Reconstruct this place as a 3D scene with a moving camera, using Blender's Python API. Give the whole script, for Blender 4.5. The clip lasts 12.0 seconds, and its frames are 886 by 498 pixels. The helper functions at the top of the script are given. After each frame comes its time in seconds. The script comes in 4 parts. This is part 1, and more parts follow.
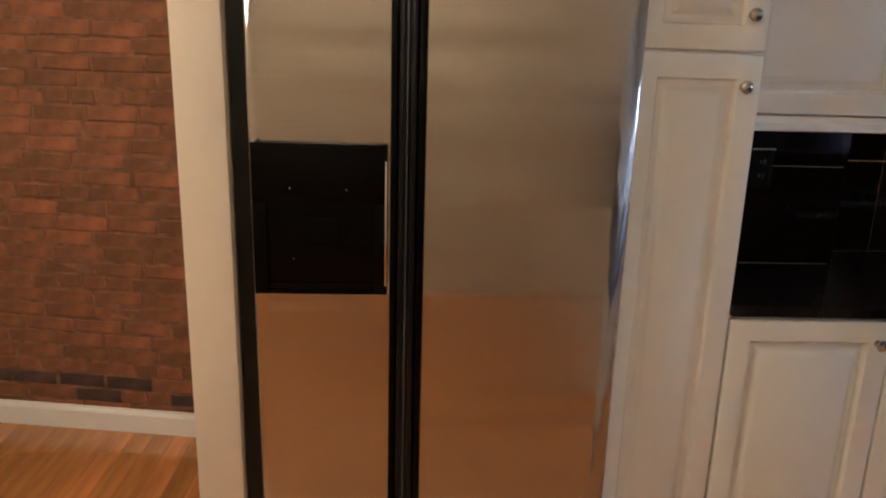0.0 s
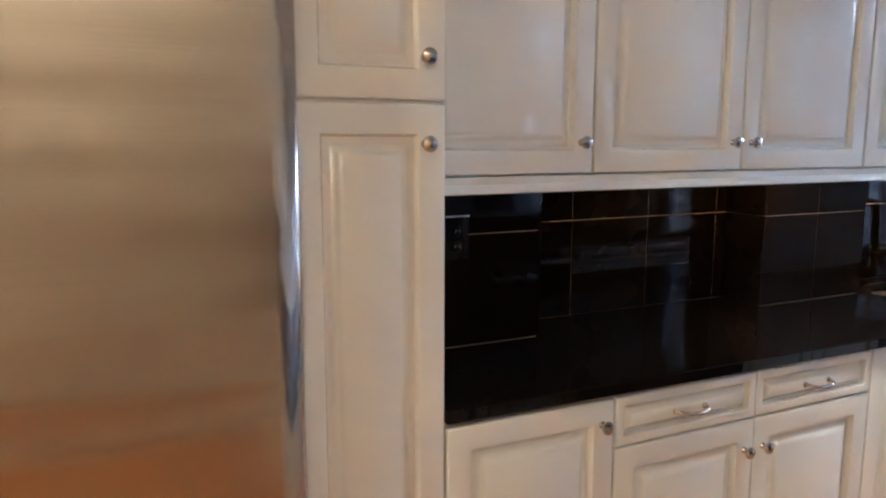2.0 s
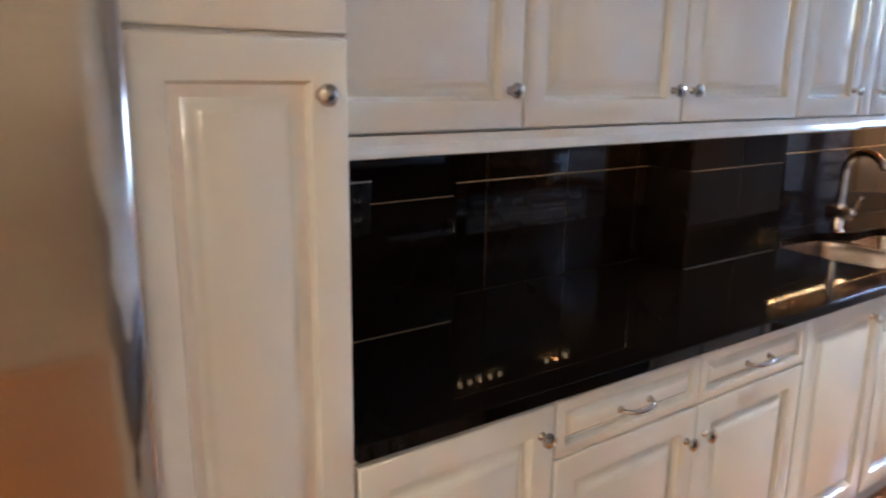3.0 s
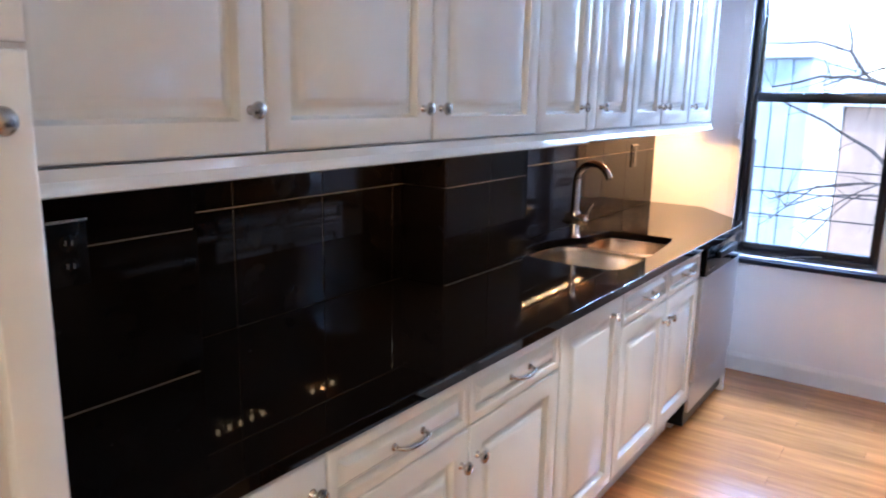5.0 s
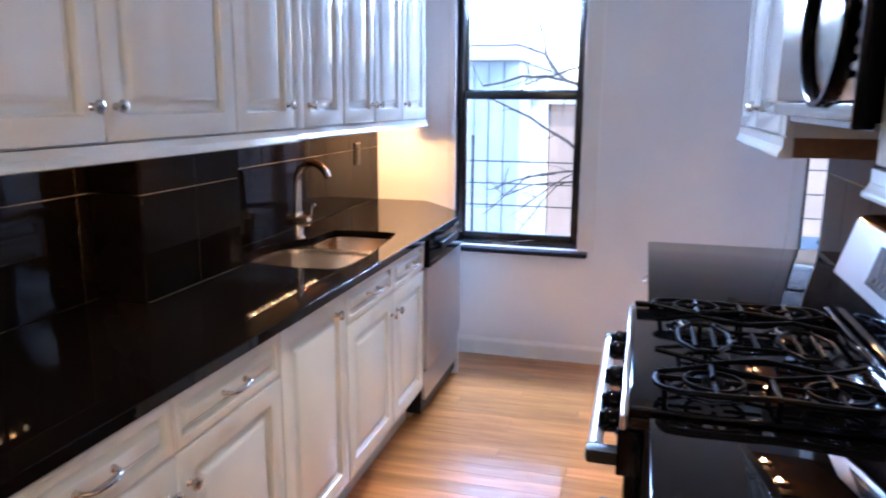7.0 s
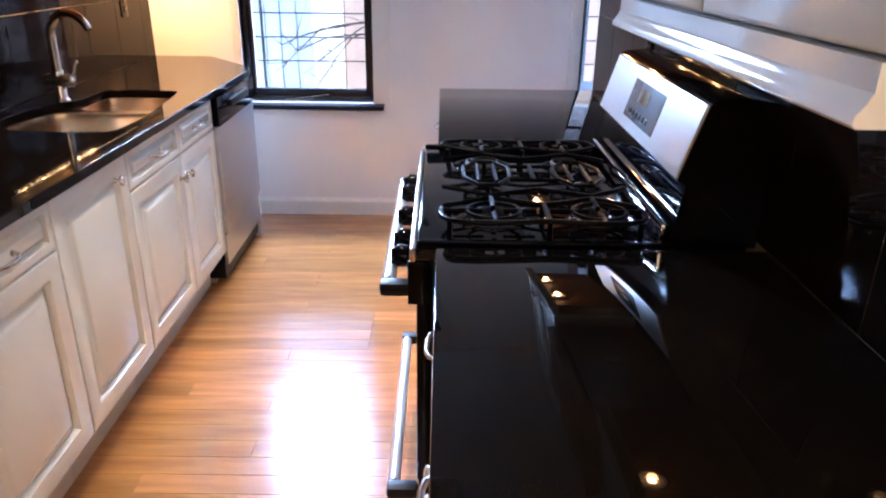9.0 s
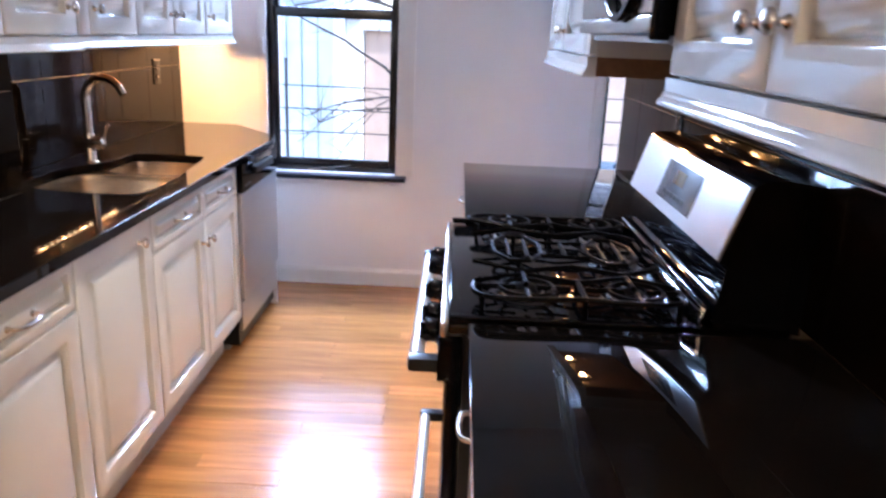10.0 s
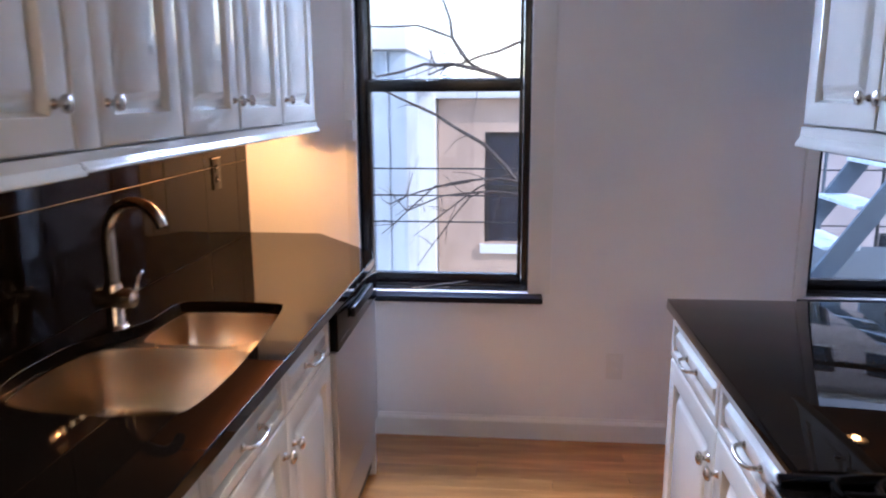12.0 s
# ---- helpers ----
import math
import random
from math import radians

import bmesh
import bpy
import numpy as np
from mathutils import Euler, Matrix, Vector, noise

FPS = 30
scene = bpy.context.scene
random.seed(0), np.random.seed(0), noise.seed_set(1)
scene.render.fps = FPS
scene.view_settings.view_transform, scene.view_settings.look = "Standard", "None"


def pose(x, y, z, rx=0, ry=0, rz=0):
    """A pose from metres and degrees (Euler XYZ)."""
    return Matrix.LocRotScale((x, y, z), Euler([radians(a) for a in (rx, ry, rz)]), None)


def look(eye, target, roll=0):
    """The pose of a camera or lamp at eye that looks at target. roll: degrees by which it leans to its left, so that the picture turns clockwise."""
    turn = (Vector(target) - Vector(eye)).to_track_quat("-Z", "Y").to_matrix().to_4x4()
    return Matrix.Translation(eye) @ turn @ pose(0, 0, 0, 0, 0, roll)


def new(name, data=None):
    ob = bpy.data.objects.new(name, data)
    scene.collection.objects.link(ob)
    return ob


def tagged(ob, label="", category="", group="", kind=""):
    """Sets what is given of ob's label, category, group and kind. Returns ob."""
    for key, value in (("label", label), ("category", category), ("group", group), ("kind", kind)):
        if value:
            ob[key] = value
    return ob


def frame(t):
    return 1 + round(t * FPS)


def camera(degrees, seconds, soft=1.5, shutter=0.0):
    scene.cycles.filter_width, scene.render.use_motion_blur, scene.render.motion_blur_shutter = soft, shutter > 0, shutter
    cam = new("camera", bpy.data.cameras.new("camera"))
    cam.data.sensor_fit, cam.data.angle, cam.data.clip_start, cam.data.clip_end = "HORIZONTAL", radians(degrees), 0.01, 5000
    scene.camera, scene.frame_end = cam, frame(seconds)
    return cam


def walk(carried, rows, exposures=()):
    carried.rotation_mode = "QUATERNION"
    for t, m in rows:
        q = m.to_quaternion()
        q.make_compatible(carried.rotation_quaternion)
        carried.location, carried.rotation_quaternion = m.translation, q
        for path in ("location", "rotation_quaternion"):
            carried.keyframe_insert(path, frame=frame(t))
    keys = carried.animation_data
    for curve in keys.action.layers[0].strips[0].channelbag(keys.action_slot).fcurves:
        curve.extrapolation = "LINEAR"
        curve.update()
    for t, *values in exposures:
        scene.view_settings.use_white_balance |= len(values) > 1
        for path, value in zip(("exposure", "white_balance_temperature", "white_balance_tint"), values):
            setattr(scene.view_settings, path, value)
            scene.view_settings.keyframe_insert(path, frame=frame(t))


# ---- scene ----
cam = camera(62.9, 12.0, soft=2.0, shutter=0.4)
PATH = [
    (0, (-0.113, 0.033, 1.518), (-0.02, 1.964, 1.007), 1.6),
    (0.5, (-0.113, 0.04, 1.494), (0.011, 1.968, 0.977), 1.9),
    (1, (-0.116, 0.105, 1.511), (0.222, 2.034, 1.104), 1.0),
    (1.5, (-0.036, 0.216, 1.497), (0.602, 2.063, 1.071), 1.0),
    (2, (0.098, 0.485, 1.475), (0.953, 2.270, 1.178), 0.1),
    (2.5, (0.185, 0.662, 1.497), (1.079, 2.408, 1.11), 0.8),
    (3, (0.226, 0.85, 1.493), (1.356, 2.435, 1.034), 0.7),
    (3.5, (0.251, 0.945, 1.482), (1.622, 2.327, 1.026), -0.2),
    (3.7, (0.268, 0.946, 1.487), (1.648, 2.317, 1.021), -0.1),
    (5.5, (0.335, 0.943, 1.505), (2.026, 1.936, 1.11), 1.2),
    (6, (0.352, 0.926, 1.499), (2.106, 1.8, 1.102), 1.2),
    (6.5, (0.374, 0.901, 1.5), (2.2, 1.608, 1.094), 1.4),
    (7, (0.424, 0.869, 1.488), (2.313, 1.387, 1.087), 0.4),
    (7.5, (0.429, 0.836, 1.483), (2.361, 1.169, 1.088), 0.4),
    (9.3, (0.412, 0.82, 1.438), (2.255, 0.793, 0.661), 0.8),
    (9.5, (0.411, 0.832, 1.43), (2.262, 0.794, 0.674), 1.3),
    (10, (0.45, 0.87, 1.441), (2.367, 0.89, 0.872), 2.5),
    (10.5, (0.626, 0.966, 1.426), (2.559, 1.187, 0.961), 2.1),
    (11, (0.916, 1.074, 1.462), (2.833, 1.473, 1.052), -0.6),
    (11.5, (1.184, 1.17, 1.447), (3.113, 1.509, 1.045), 0.8),
    (12, (1.515, 1.278, 1.479), (3.464, 1.462, 1.066), -0.3),
]
# seconds, stops, kelvin, tint
EXPOSURES = [(0, 2.30, 5650, 9), (0.5, 2.62, 5450, 8), (1.0, 2.72, 5350, 8), (2.0, 2.77, 5450, 8), (3.5, 2.78, 5350, 9), (5.5, 2.92, 5100, 12), (6.0, 2.95, 5150, 13), (7.5, 2.57, 5250, 14), (9.5, 2.85, 5600, 15), (10.5, 2.85, 5600, 16), (11, 2.38, 5950, 16), (11.5, 2.30, 6000, 17), (12, 1.98, 5900, 18)]
walk(cam, [(t, look(eye, target, roll)) for t, eye, target, roll in PATH], EXPOSURES)

# ---- light ----
world = bpy.data.worlds.new("sky_world")
scene.world = world
world.use_nodes = True
wn = world.node_tree
sky = wn.nodes.new("ShaderNodeTexSky")
sky.sky_type = 'NISHITA'
sky.sun_disc = False
sky.sun_elevation, sky.sun_rotation = radians(32), radians(150)
wn.links.new(sky.outputs[0], wn.nodes["Background"].inputs[0])
wn.nodes["Background"].inputs[1].default_value = 0.15

sun = new("sun", bpy.data.lights.new("sun", 'SUN'))
sun.data.energy, sun.data.angle, sun.data.color = 0.8, radians(0.6), (1.0, 0.96, 0.9)
sun.matrix_world = look((-6, -10, 9), (0, 0, 0))


def area(name, eye, target, w, h, power, color):
    lamp = new(name, bpy.data.lights.new(name, 'AREA'))
    lamp.data.shape, lamp.data.size, lamp.data.size_y = 'RECTANGLE', w, h
    lamp.data.energy, lamp.data.color = power, color
    lamp.matrix_world = look(eye, target)
    return lamp


DAY, WARM = (0.54, 0.70, 1.0), (1.0, 0.47, 0.15)
# daylight through the two windows
area("daylight_window_1", (5.35, 1.84, 2.34), (2.9, 1.20, 0.6), 0.64, 0.70, 27, DAY)
area("daylight_window_2", (5.35, 0.62, 2.95), (2.9, -0.5, 0.6), 0.8, 1.1, 34, DAY)


def bulb(name, at, power, r=0.006, color=WARM):
    lamp = new(name, bpy.data.lights.new(name, 'POINT'))
    lamp.data.energy, lamp.data.color, lamp.data.shadow_soft_size = power, color, r
    lamp.location = at


# kitchen ceiling spot, and unseen lamps added to fill the living room
LAMP_TINT = (1.0, 0.85, 0.67)
area("ceiling_spot_kitchen", (2.5, 1.22, 2.66), (2.5, 1.22, 0), 0.12, 0.12, 1.2, LAMP_TINT).data.spread = radians(66)
FILL_LAMPS = ((-1.9, 0.9, 9.5), (-0.3, -0.55, 3.6))
for lx, ly, watts in FILL_LAMPS:
    bulb("ceiling_bulb", (lx, ly, 2.53), watts, 0.07, (1.0, 0.79, 0.54))
# bulbs in the strips and pucks under the wall cupboards
for i, x in enumerate((3.48, 3.66, 3.84, 4.02, 4.155)):
    bulb("strip_bulb", (x, 2.115, 1.3645), (1.0, 1.1, 1.3, 1.5, 1.5)[i], 0.0015)
bulb("strip_bulb", (1.73, 2.06, 1.372), 0.45)
bulb("strip_bulb", (2.10, 2.06, 1.372), 0.25)
bulb("puck_bulb", (1.45, 0.44, 1.366), 0.1, 0.012)
bulb("puck_bulb", (2.88, 0.44, 1.366), 0.3, 0.012)
bulb("puck_bulb", (3.26, 0.44, 1.366), 0.3, 0.012)


# ---- materials ----
def mat(name, color, rough, metal=0.0, var=0.12, scale=6.0, stretch=(1, 1, 1), bump=0.0, bscale=120.0, rnd=0.0, rvar=0.0, spec=0.5):
    """Principled paint with a coarse stain, a fine relief and, where asked, a spread from piece to piece."""
    m = bpy.data.materials.new(name)
    m.use_nodes = True
    nt = m.node_tree
    N, L = nt.nodes, nt.links
    b = N["Principled BSDF"]
    b.inputs["Roughness"].default_value, b.inputs["Metallic"].default_value = rough, metal
    b.inputs["Specular IOR Level"].default_value = spec
    tc = N.new("ShaderNodeTexCoord")
    mp = N.new("ShaderNodeMapping")
    mp.inputs["Scale"].default_value = stretch
    L.new(tc.outputs["Object"], mp.inputs["Vector"])
    n1 = N.new("ShaderNodeTexNoise")
    n1.inputs["Scale"].default_value, n1.inputs["Detail"].default_value = scale, 5
    L.new(mp.outputs[0], n1.inputs["Vector"])
    ramp = N.new("ShaderNodeValToRGB")
    ramp.color_ramp.elements[0].position, ramp.color_ramp.elements[1].position = 0.3, 0.7
    ramp.color_ramp.elements[0].color = (*[c * (1 - var) for c in color], 1)
    ramp.color_ramp.elements[1].color = (*[min(1, c * (1 + var)) for c in color], 1)
    L.new(n1.outputs[0], ramp.inputs[0])
    out = ramp.outputs[0]
    if rnd:
        oi = N.new("ShaderNodeObjectInfo")
        hsv = N.new("ShaderNodeHueSaturation")
        mr = N.new("ShaderNodeMapRange")
        mr.inputs[3].default_value, mr.inputs[4].default_value = 1 - rnd, 1 + rnd
        L.new(oi.outputs["Random"], mr.inputs[0])
        L.new(mr.outputs[0], hsv.inputs["Value"])
        mh = N.new("ShaderNodeMapRange")
        mh.inputs[3].default_value, mh.inputs[4].default_value = 0.5 + rnd * 0.02, 0.5 - rnd * 0.02
        L.new(oi.outputs["Random"], mh.inputs[0])
        L.new(mh.outputs[0], hsv.inputs["Hue"])
        L.new(out, hsv.inputs["Color"])
        out = hsv.outputs[0]
    L.new(out, b.inputs["Base Color"])
    if rvar:
        rr = N.new("ShaderNodeMapRange")
        rr.inputs[1].default_value, rr.inputs[2].default_value = 0.3, 0.7
        rr.inputs[3].default_value, rr.inputs[4].default_value = max(0.0, rough - rvar), rough + rvar
        L.new(n1.outputs[0], rr.inputs[0])
        L.new(rr.outputs[0], b.inputs["Roughness"])
    if bump:
        n2 = N.new("ShaderNodeTexNoise")
        n2.inputs["Scale"].default_value, n2.inputs["Detail"].default_value = bscale, 3
        L.new(mp.outputs[0], n2.inputs["Vector"])
        bp = N.new("ShaderNodeBump")
        bp.inputs["Strength"].default_value, bp.inputs["Distance"].default_value = bump, 0.004
        L.new(n2.outputs[0], bp.inputs["Height"])
        L.new(bp.outputs[0], b.inputs["Normal"])
    return m


def glow(name, color, power):
    m = mat(name, color, 0.4)
    b = m.node_tree.nodes["Principled BSDF"]
    b.inputs["Emission Color"].default_value = (*color, 1)
    b.inputs["Emission Strength"].default_value = power
    return m


M_CAB = mat("white_cabinet_foil", (0.72, 0.71, 0.645), 0.06, var=0.015, scale=3, bump=0.04, bscale=25, rvar=0.02)
M_CARC = mat("white_cabinet_carcass", (0.70, 0.67, 0.62), 0.35, var=0.03)
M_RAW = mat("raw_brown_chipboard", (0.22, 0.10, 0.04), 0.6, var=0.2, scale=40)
# Carcass white taken down to tan: recess shade and floor bounce in the colour.
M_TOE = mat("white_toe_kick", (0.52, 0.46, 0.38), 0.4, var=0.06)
M_WALL = mat("white_wall_paint", (0.77, 0.765, 0.765), 0.55, var=0.02, scale=2, bump=0.12, bscale=90)
M_CREAM = mat("cream_wall_paint", (0.70, 0.62, 0.50), 0.5, var=0.03, scale=2, bump=0.12, bscale=90)
M_CEIL = mat("ceiling_paint", (0.78, 0.76, 0.72), 0.7, var=0.02, bump=0.1)
M_TRIM = mat("white_trim_gloss", (0.73, 0.72, 0.69), 0.32, var=0.03)
M_GRAN = mat("black_granite", (0.0050, 0.0037, 0.0027), 0.012, var=0.5, scale=420, rvar=0.004, spec=0.13)
M_TILE = mat("black_glazed_tile", (0.0040, 0.0028, 0.0020), 0.045, var=0.25, scale=9, rnd=0.25, bump=0.006, bscale=14, spec=0.09)
M_GROUT = mat("brown_grout", (0.15, 0.112, 0.072), 0.6, var=0.3, scale=40)
M_STEEL = mat("brushed_steel", (0.46, 0.425, 0.38), 0.22, 1.0, var=0.035, scale=4, stretch=(1, 1, 60))


def brush(m, spread, dents):
    """Brushed sheet: gloss drawn out sideways, and the long shallow waves of rolled steel."""
    nt = m.node_tree
    b = nt.nodes["Principled BSDF"]
    b.inputs["Anisotropic"].default_value = spread
    tg = nt.nodes.new("ShaderNodeTangent")
    tg.direction_type, tg.axis = 'RADIAL', 'Z'
    nt.links.new(tg.outputs[0], b.inputs["Tangent"])
    tc = nt.nodes.new("ShaderNodeTexCoord")
    mp = nt.nodes.new("ShaderNodeMapping")
    mp.inputs["Scale"].default_value = (0.25, 0.25, 5.0)
    nz = nt.nodes.new("ShaderNodeTexNoise")
    nz.inputs["Scale"].default_value, nz.inputs["Detail"].default_value = 1.0, 2
    bp = nt.nodes.new("ShaderNodeBump")
    bp.inputs["Strength"].default_value, bp.inputs["Distance"].default_value = 1.0, dents
    nt.links.new(tc.outputs["Object"], mp.inputs["Vector"])
    nt.links.new(mp.outputs[0], nz.inputs["Vector"])
    nt.links.new(nz.outputs[0], bp.inputs["Height"])
    nt.links.new(bp.outputs[0], b.inputs["Normal"])


brush(M_STEEL, 0.9, 0.012)
M_STEELV = mat("grey_steel_dishwasher", (0.50, 0.50, 0.51), 0.36, 0.9, var=0.06, scale=3, stretch=(1, 1, 40), rvar=0.05)
M_SINK = mat("satin_sink_steel", (0.60, 0.49, 0.36), 0.23, 1.0, var=0.05, scale=6, rvar=0.03)
M_NICK = mat("satin_nickel", (0.55, 0.50, 0.44), 0.24, 1.0, var=0.1, scale=60)
M_CHROME = mat("polished_chrome", (0.75, 0.75, 0.76), 0.08, 1.0, var=0.03)
M_BLACK = mat("black_gloss_plastic", (0.0012, 0.0012, 0.0014), 0.10, var=0.1, spec=0.09)
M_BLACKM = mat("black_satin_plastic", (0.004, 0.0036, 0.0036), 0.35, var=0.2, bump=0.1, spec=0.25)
M_ENAM = mat("black_enamel", (0.003, 0.003, 0.0035), 0.06, var=0.1, spec=0.25)
M_IRON = mat("cast_iron_grate", (0.0016, 0.0015, 0.0015), 0.38, var=0.3, scale=40, bump=0.1, bscale=200, spec=0.05)
M_BURN = mat("burner_aluminium", (0.42, 0.40, 0.37), 0.35, 0.8, var=0.2, scale=50)
M_SILV = mat("pale_satin_panel", (0.72, 0.73, 0.76), 0.3, 0.5, var=0.03)
M_LCD = mat("grey_display_glass", (0.10, 0.11, 0.13), 0.2, var=0.1)
M_AMBER = mat("amber_display", (0.16, 0.11, 0.05), 0.2, var=0.1)
M_FRAME = mat("black_window_paint", (0.004, 0.0045, 0.007), 0.25, var=0.25, scale=20, bump=0.15, bscale=60)
M_STONE = mat("black_stone_sill", (0.005, 0.006, 0.012), 0.3, var=0.3, scale=60, spec=0.2)
M_PLATE = mat("black_outlet_plate", (0.005, 0.0045, 0.004), 0.25, var=0.1, spec=0.15)
M_PLATEW = mat("white_outlet_plate", (0.70, 0.69, 0.67), 0.35, var=0.03)
M_PLANK = mat("honey_oak_plank", (0.48, 0.200, 0.055), 0.16, var=0.28, scale=7, stretch=(3.2, 0.35, 1), bump=0.03, bscale=30, rnd=0.21, rvar=0.03, spec=0.5)
pb = M_PLANK.node_tree.nodes["Principled BSDF"]
pb.inputs["Coat Weight"].default_value, pb.inputs["Coat Roughness"].default_value = 0.7, 0.12
M_SUB = mat("dark_subfloor", (0.10, 0.05, 0.02), 0.8)
M_BRICK = mat("old_red_brick", (0.190, 0.076, 0.032), 0.85, var=0.38, scale=11, bump=0.6, bscale=60, rnd=0.26)
M_BRICKD = mat("sooty_brick", (0.06, 0.032, 0.024), 0.85, var=0.4, scale=13, bump=0.8, bscale=60, rnd=0.2)
M_MORT = mat("sandy_mortar", (0.185, 0.088, 0.048), 0.9, var=0.4, scale=22, bump=0.6, bscale=90)
M_BULB = glow("warm_bulb", (1.0, 0.66, 0.32), 30.0)
M_LAMP = glow("warm_lamp_glass", (1.0, 0.86, 0.66), 8.0)
M_SIDING = mat("pale_blue_render", (0.47, 0.52, 0.58), 0.8, var=0.16, scale=1.5, bump=0.2, bscale=20)
M_PINK = mat("pink_tan_render", (0.52, 0.37, 0.29), 0.85, var=0.16, scale=1.2, bump=0.2, bscale=20)
M_GREYF = mat("pinkish_grey_facade", (0.46, 0.40, 0.41), 0.85, var=0.12, scale=1.5, bump=0.2, bscale=20)
M_PALE = mat("pale_stone_facade", (0.75, 0.74, 0.72), 0.85, var=0.06, scale=1)
M_DARKWIN = mat("dark_window_glass", (0.03, 0.035, 0.05), 0.1, var=0.3)
M_YARD = mat("grey_yard_concrete", (0.30, 0.29, 0.28), 0.9, var=0.2, scale=2, bump=0.4, bscale=20)
M_BARK = mat("grey_bark", (0.055, 0.042, 0.036), 0.85, var=0.3, scale=30, bump=0.5, bscale=60)
M_RAIL = mat("black_iron_rail", (0.02, 0.02, 0.022), 0.5, var=0.2)
M_ESC = mat("blue_grey_fire_escape", (0.06, 0.085, 0.11), 0.5, var=0.2, scale=12)
M_TREAD = mat("frosted_iron_tread", (0.45, 0.52, 0.58), 0.6, var=0.25, scale=30)

M_GLASS = bpy.data.materials.new("window_glass")
M_GLASS.use_nodes = True
gb = M_GLASS.node_tree.nodes["Principled BSDF"]
gb.inputs["Transmission Weight"].default_value, gb.inputs["Roughness"].default_value, gb.inputs["IOR"].default_value = 1.0, 0.0, 1.45
gb.inputs["Base Color"].default_value = (0.97, 0.99, 1.0, 1)


# ---- building helpers ----
def box(bm, x0, x1, y0, y1, z0, z1, bevel=0.0):
    c = Vector(((x0 + x1) / 2, (y0 + y1) / 2, (z0 + z1) / 2))
    m = Matrix.LocRotScale(c, None, (abs(x1 - x0), abs(y1 - y0), abs(z1 - z0)))
    made = bmesh.ops.create_cube(bm, size=1, matrix=m)["verts"]
    if bevel:
        edges = list({e for v in made for e in v.link_edges})
        bmesh.ops.bevel(bm, geom=edges, offset=bevel, segments=2, affect='EDGES', profile=0.6)
    return bm


def boxes(*rows, bevel=0.0):
    bm = bmesh.new()
    for r in rows:
        box(bm, *r, bevel=bevel)
    return bm


def rings(bm, loops, close=True, cap0=True, cap1=True):
    """Skin a row of equal loops of points."""
    vs = [[bm.verts.new(p) for p in loop] for loop in loops]
    n = len(vs[0])
    for a, b in zip(vs, vs[1:]):
        for i in range(n if close else n - 1):
            j = (i + 1) % n
            bm.faces.new((a[i], a[j], b[j], b[i]))
    if cap0:
        bm.faces.new(list(reversed(vs[0])))
    if cap1:
        bm.faces.new(vs[-1])
    return bm


def lathe(bm, m, profile, seg=16):
    """profile: rows (radius, height) turned round the z axis of m."""
    loops = [[m @ Vector((max(r, 1e-4) * math.cos(2 * math.pi * i / seg), max(r, 1e-4) * math.sin(2 * math.pi * i / seg), h)) for i in range(seg)] for r, h in profile]
    return rings(bm, loops)


def tube(bm, pts, r, seg=8, r2=None, flat=1.0):
    """A rod along the points, from radius r to r2."""
    pts = [Vector(p) for p in pts]
    r2 = r if r2 is None else r2
    loops = []
    side = None
    for i, p in enumerate(pts):
        d = (pts[min(i + 1, len(pts) - 1)] - pts[max(i - 1, 0)]).normalized()
        if side is None:
            side = d.orthogonal().normalized()
        side = (side - d * side.dot(d)).normalized()
        up = d.cross(side)
        rr = r + (r2 - r) * i / max(1, len(pts) - 1)
        loops.append([p + side * rr * math.cos(2 * math.pi * k / seg) + up * rr * flat * math.sin(2 * math.pi * k / seg) for k in range(seg)])
    return rings(bm, loops)


def arc(c, u, v, r, a0, a1, n):
    """Points on an arc about c in the plane of u and v, degrees."""
    c, u, v = Vector(c), Vector(u), Vector(v)
    return [c + u * r * math.cos(radians(a0 + (a1 - a0) * i / n)) + v * r * math.sin(radians(a0 + (a1 - a0) * i / n)) for i in range(n + 1)]


def soften(pts, rounds=2):
    for _ in range(rounds):
        out = []
        for i, p in enumerate(pts):
            q = pts[(i + 1) % len(pts)]
            out += [tuple(a * 0.75 + b * 0.25 for a, b in zip(p, q)), tuple(a * 0.25 + b * 0.75 for a, b in zip(p, q))]
        pts = out
    return pts


def flat_with_holes(bm, outer, holes, z):
    edges = []
    for loop in [outer] + holes:
        vs = [bm.verts.new((x, y, z)) for x, y in loop]
        edges += [bm.edges.new((vs[i], vs[(i + 1) % len(vs)])) for i in range(len(vs))]
    return bmesh.ops.triangle_fill(bm, edges=edges, use_beauty=True, use_dissolve=False)["geom"]


def slab(outer, holes, z0, z1):
    bm = bmesh.new()
    geom = flat_with_holes(bm, outer, holes, z1)
    faces = [g for g in geom if isinstance(g, bmesh.types.BMFace)]
    made = bmesh.ops.extrude_face_region(bm, geom=faces)["geom"]
    bmesh.ops.translate(bm, vec=(0, 0, z0 - z1), verts=[g for g in made if isinstance(g, bmesh.types.BMVert)])
    bmesh.ops.recalc_face_normals(bm, faces=bm.faces[:])
    return bm


ORIGIN = {}


def thing(name, at, label="", category="", group="", kind=""):
    """A top-level Empty at the base of a thing."""
    ob = new(name)
    ob.location = at
    ORIGIN[ob] = Vector(at)
    return tagged(ob, label, category, group, kind)


def mesh_of(name, bm, material, smooth=True, angle=40):
    bmesh.ops.recalc_face_normals(bm, faces=bm.faces[:])
    me = bpy.data.meshes.new(name)
    bm.to_mesh(me)
    bm.free()
    me.materials.append(material)
    if smooth:
        me.shade_smooth()
        me.set_sharp_from_angle(angle=radians(angle))
    return me


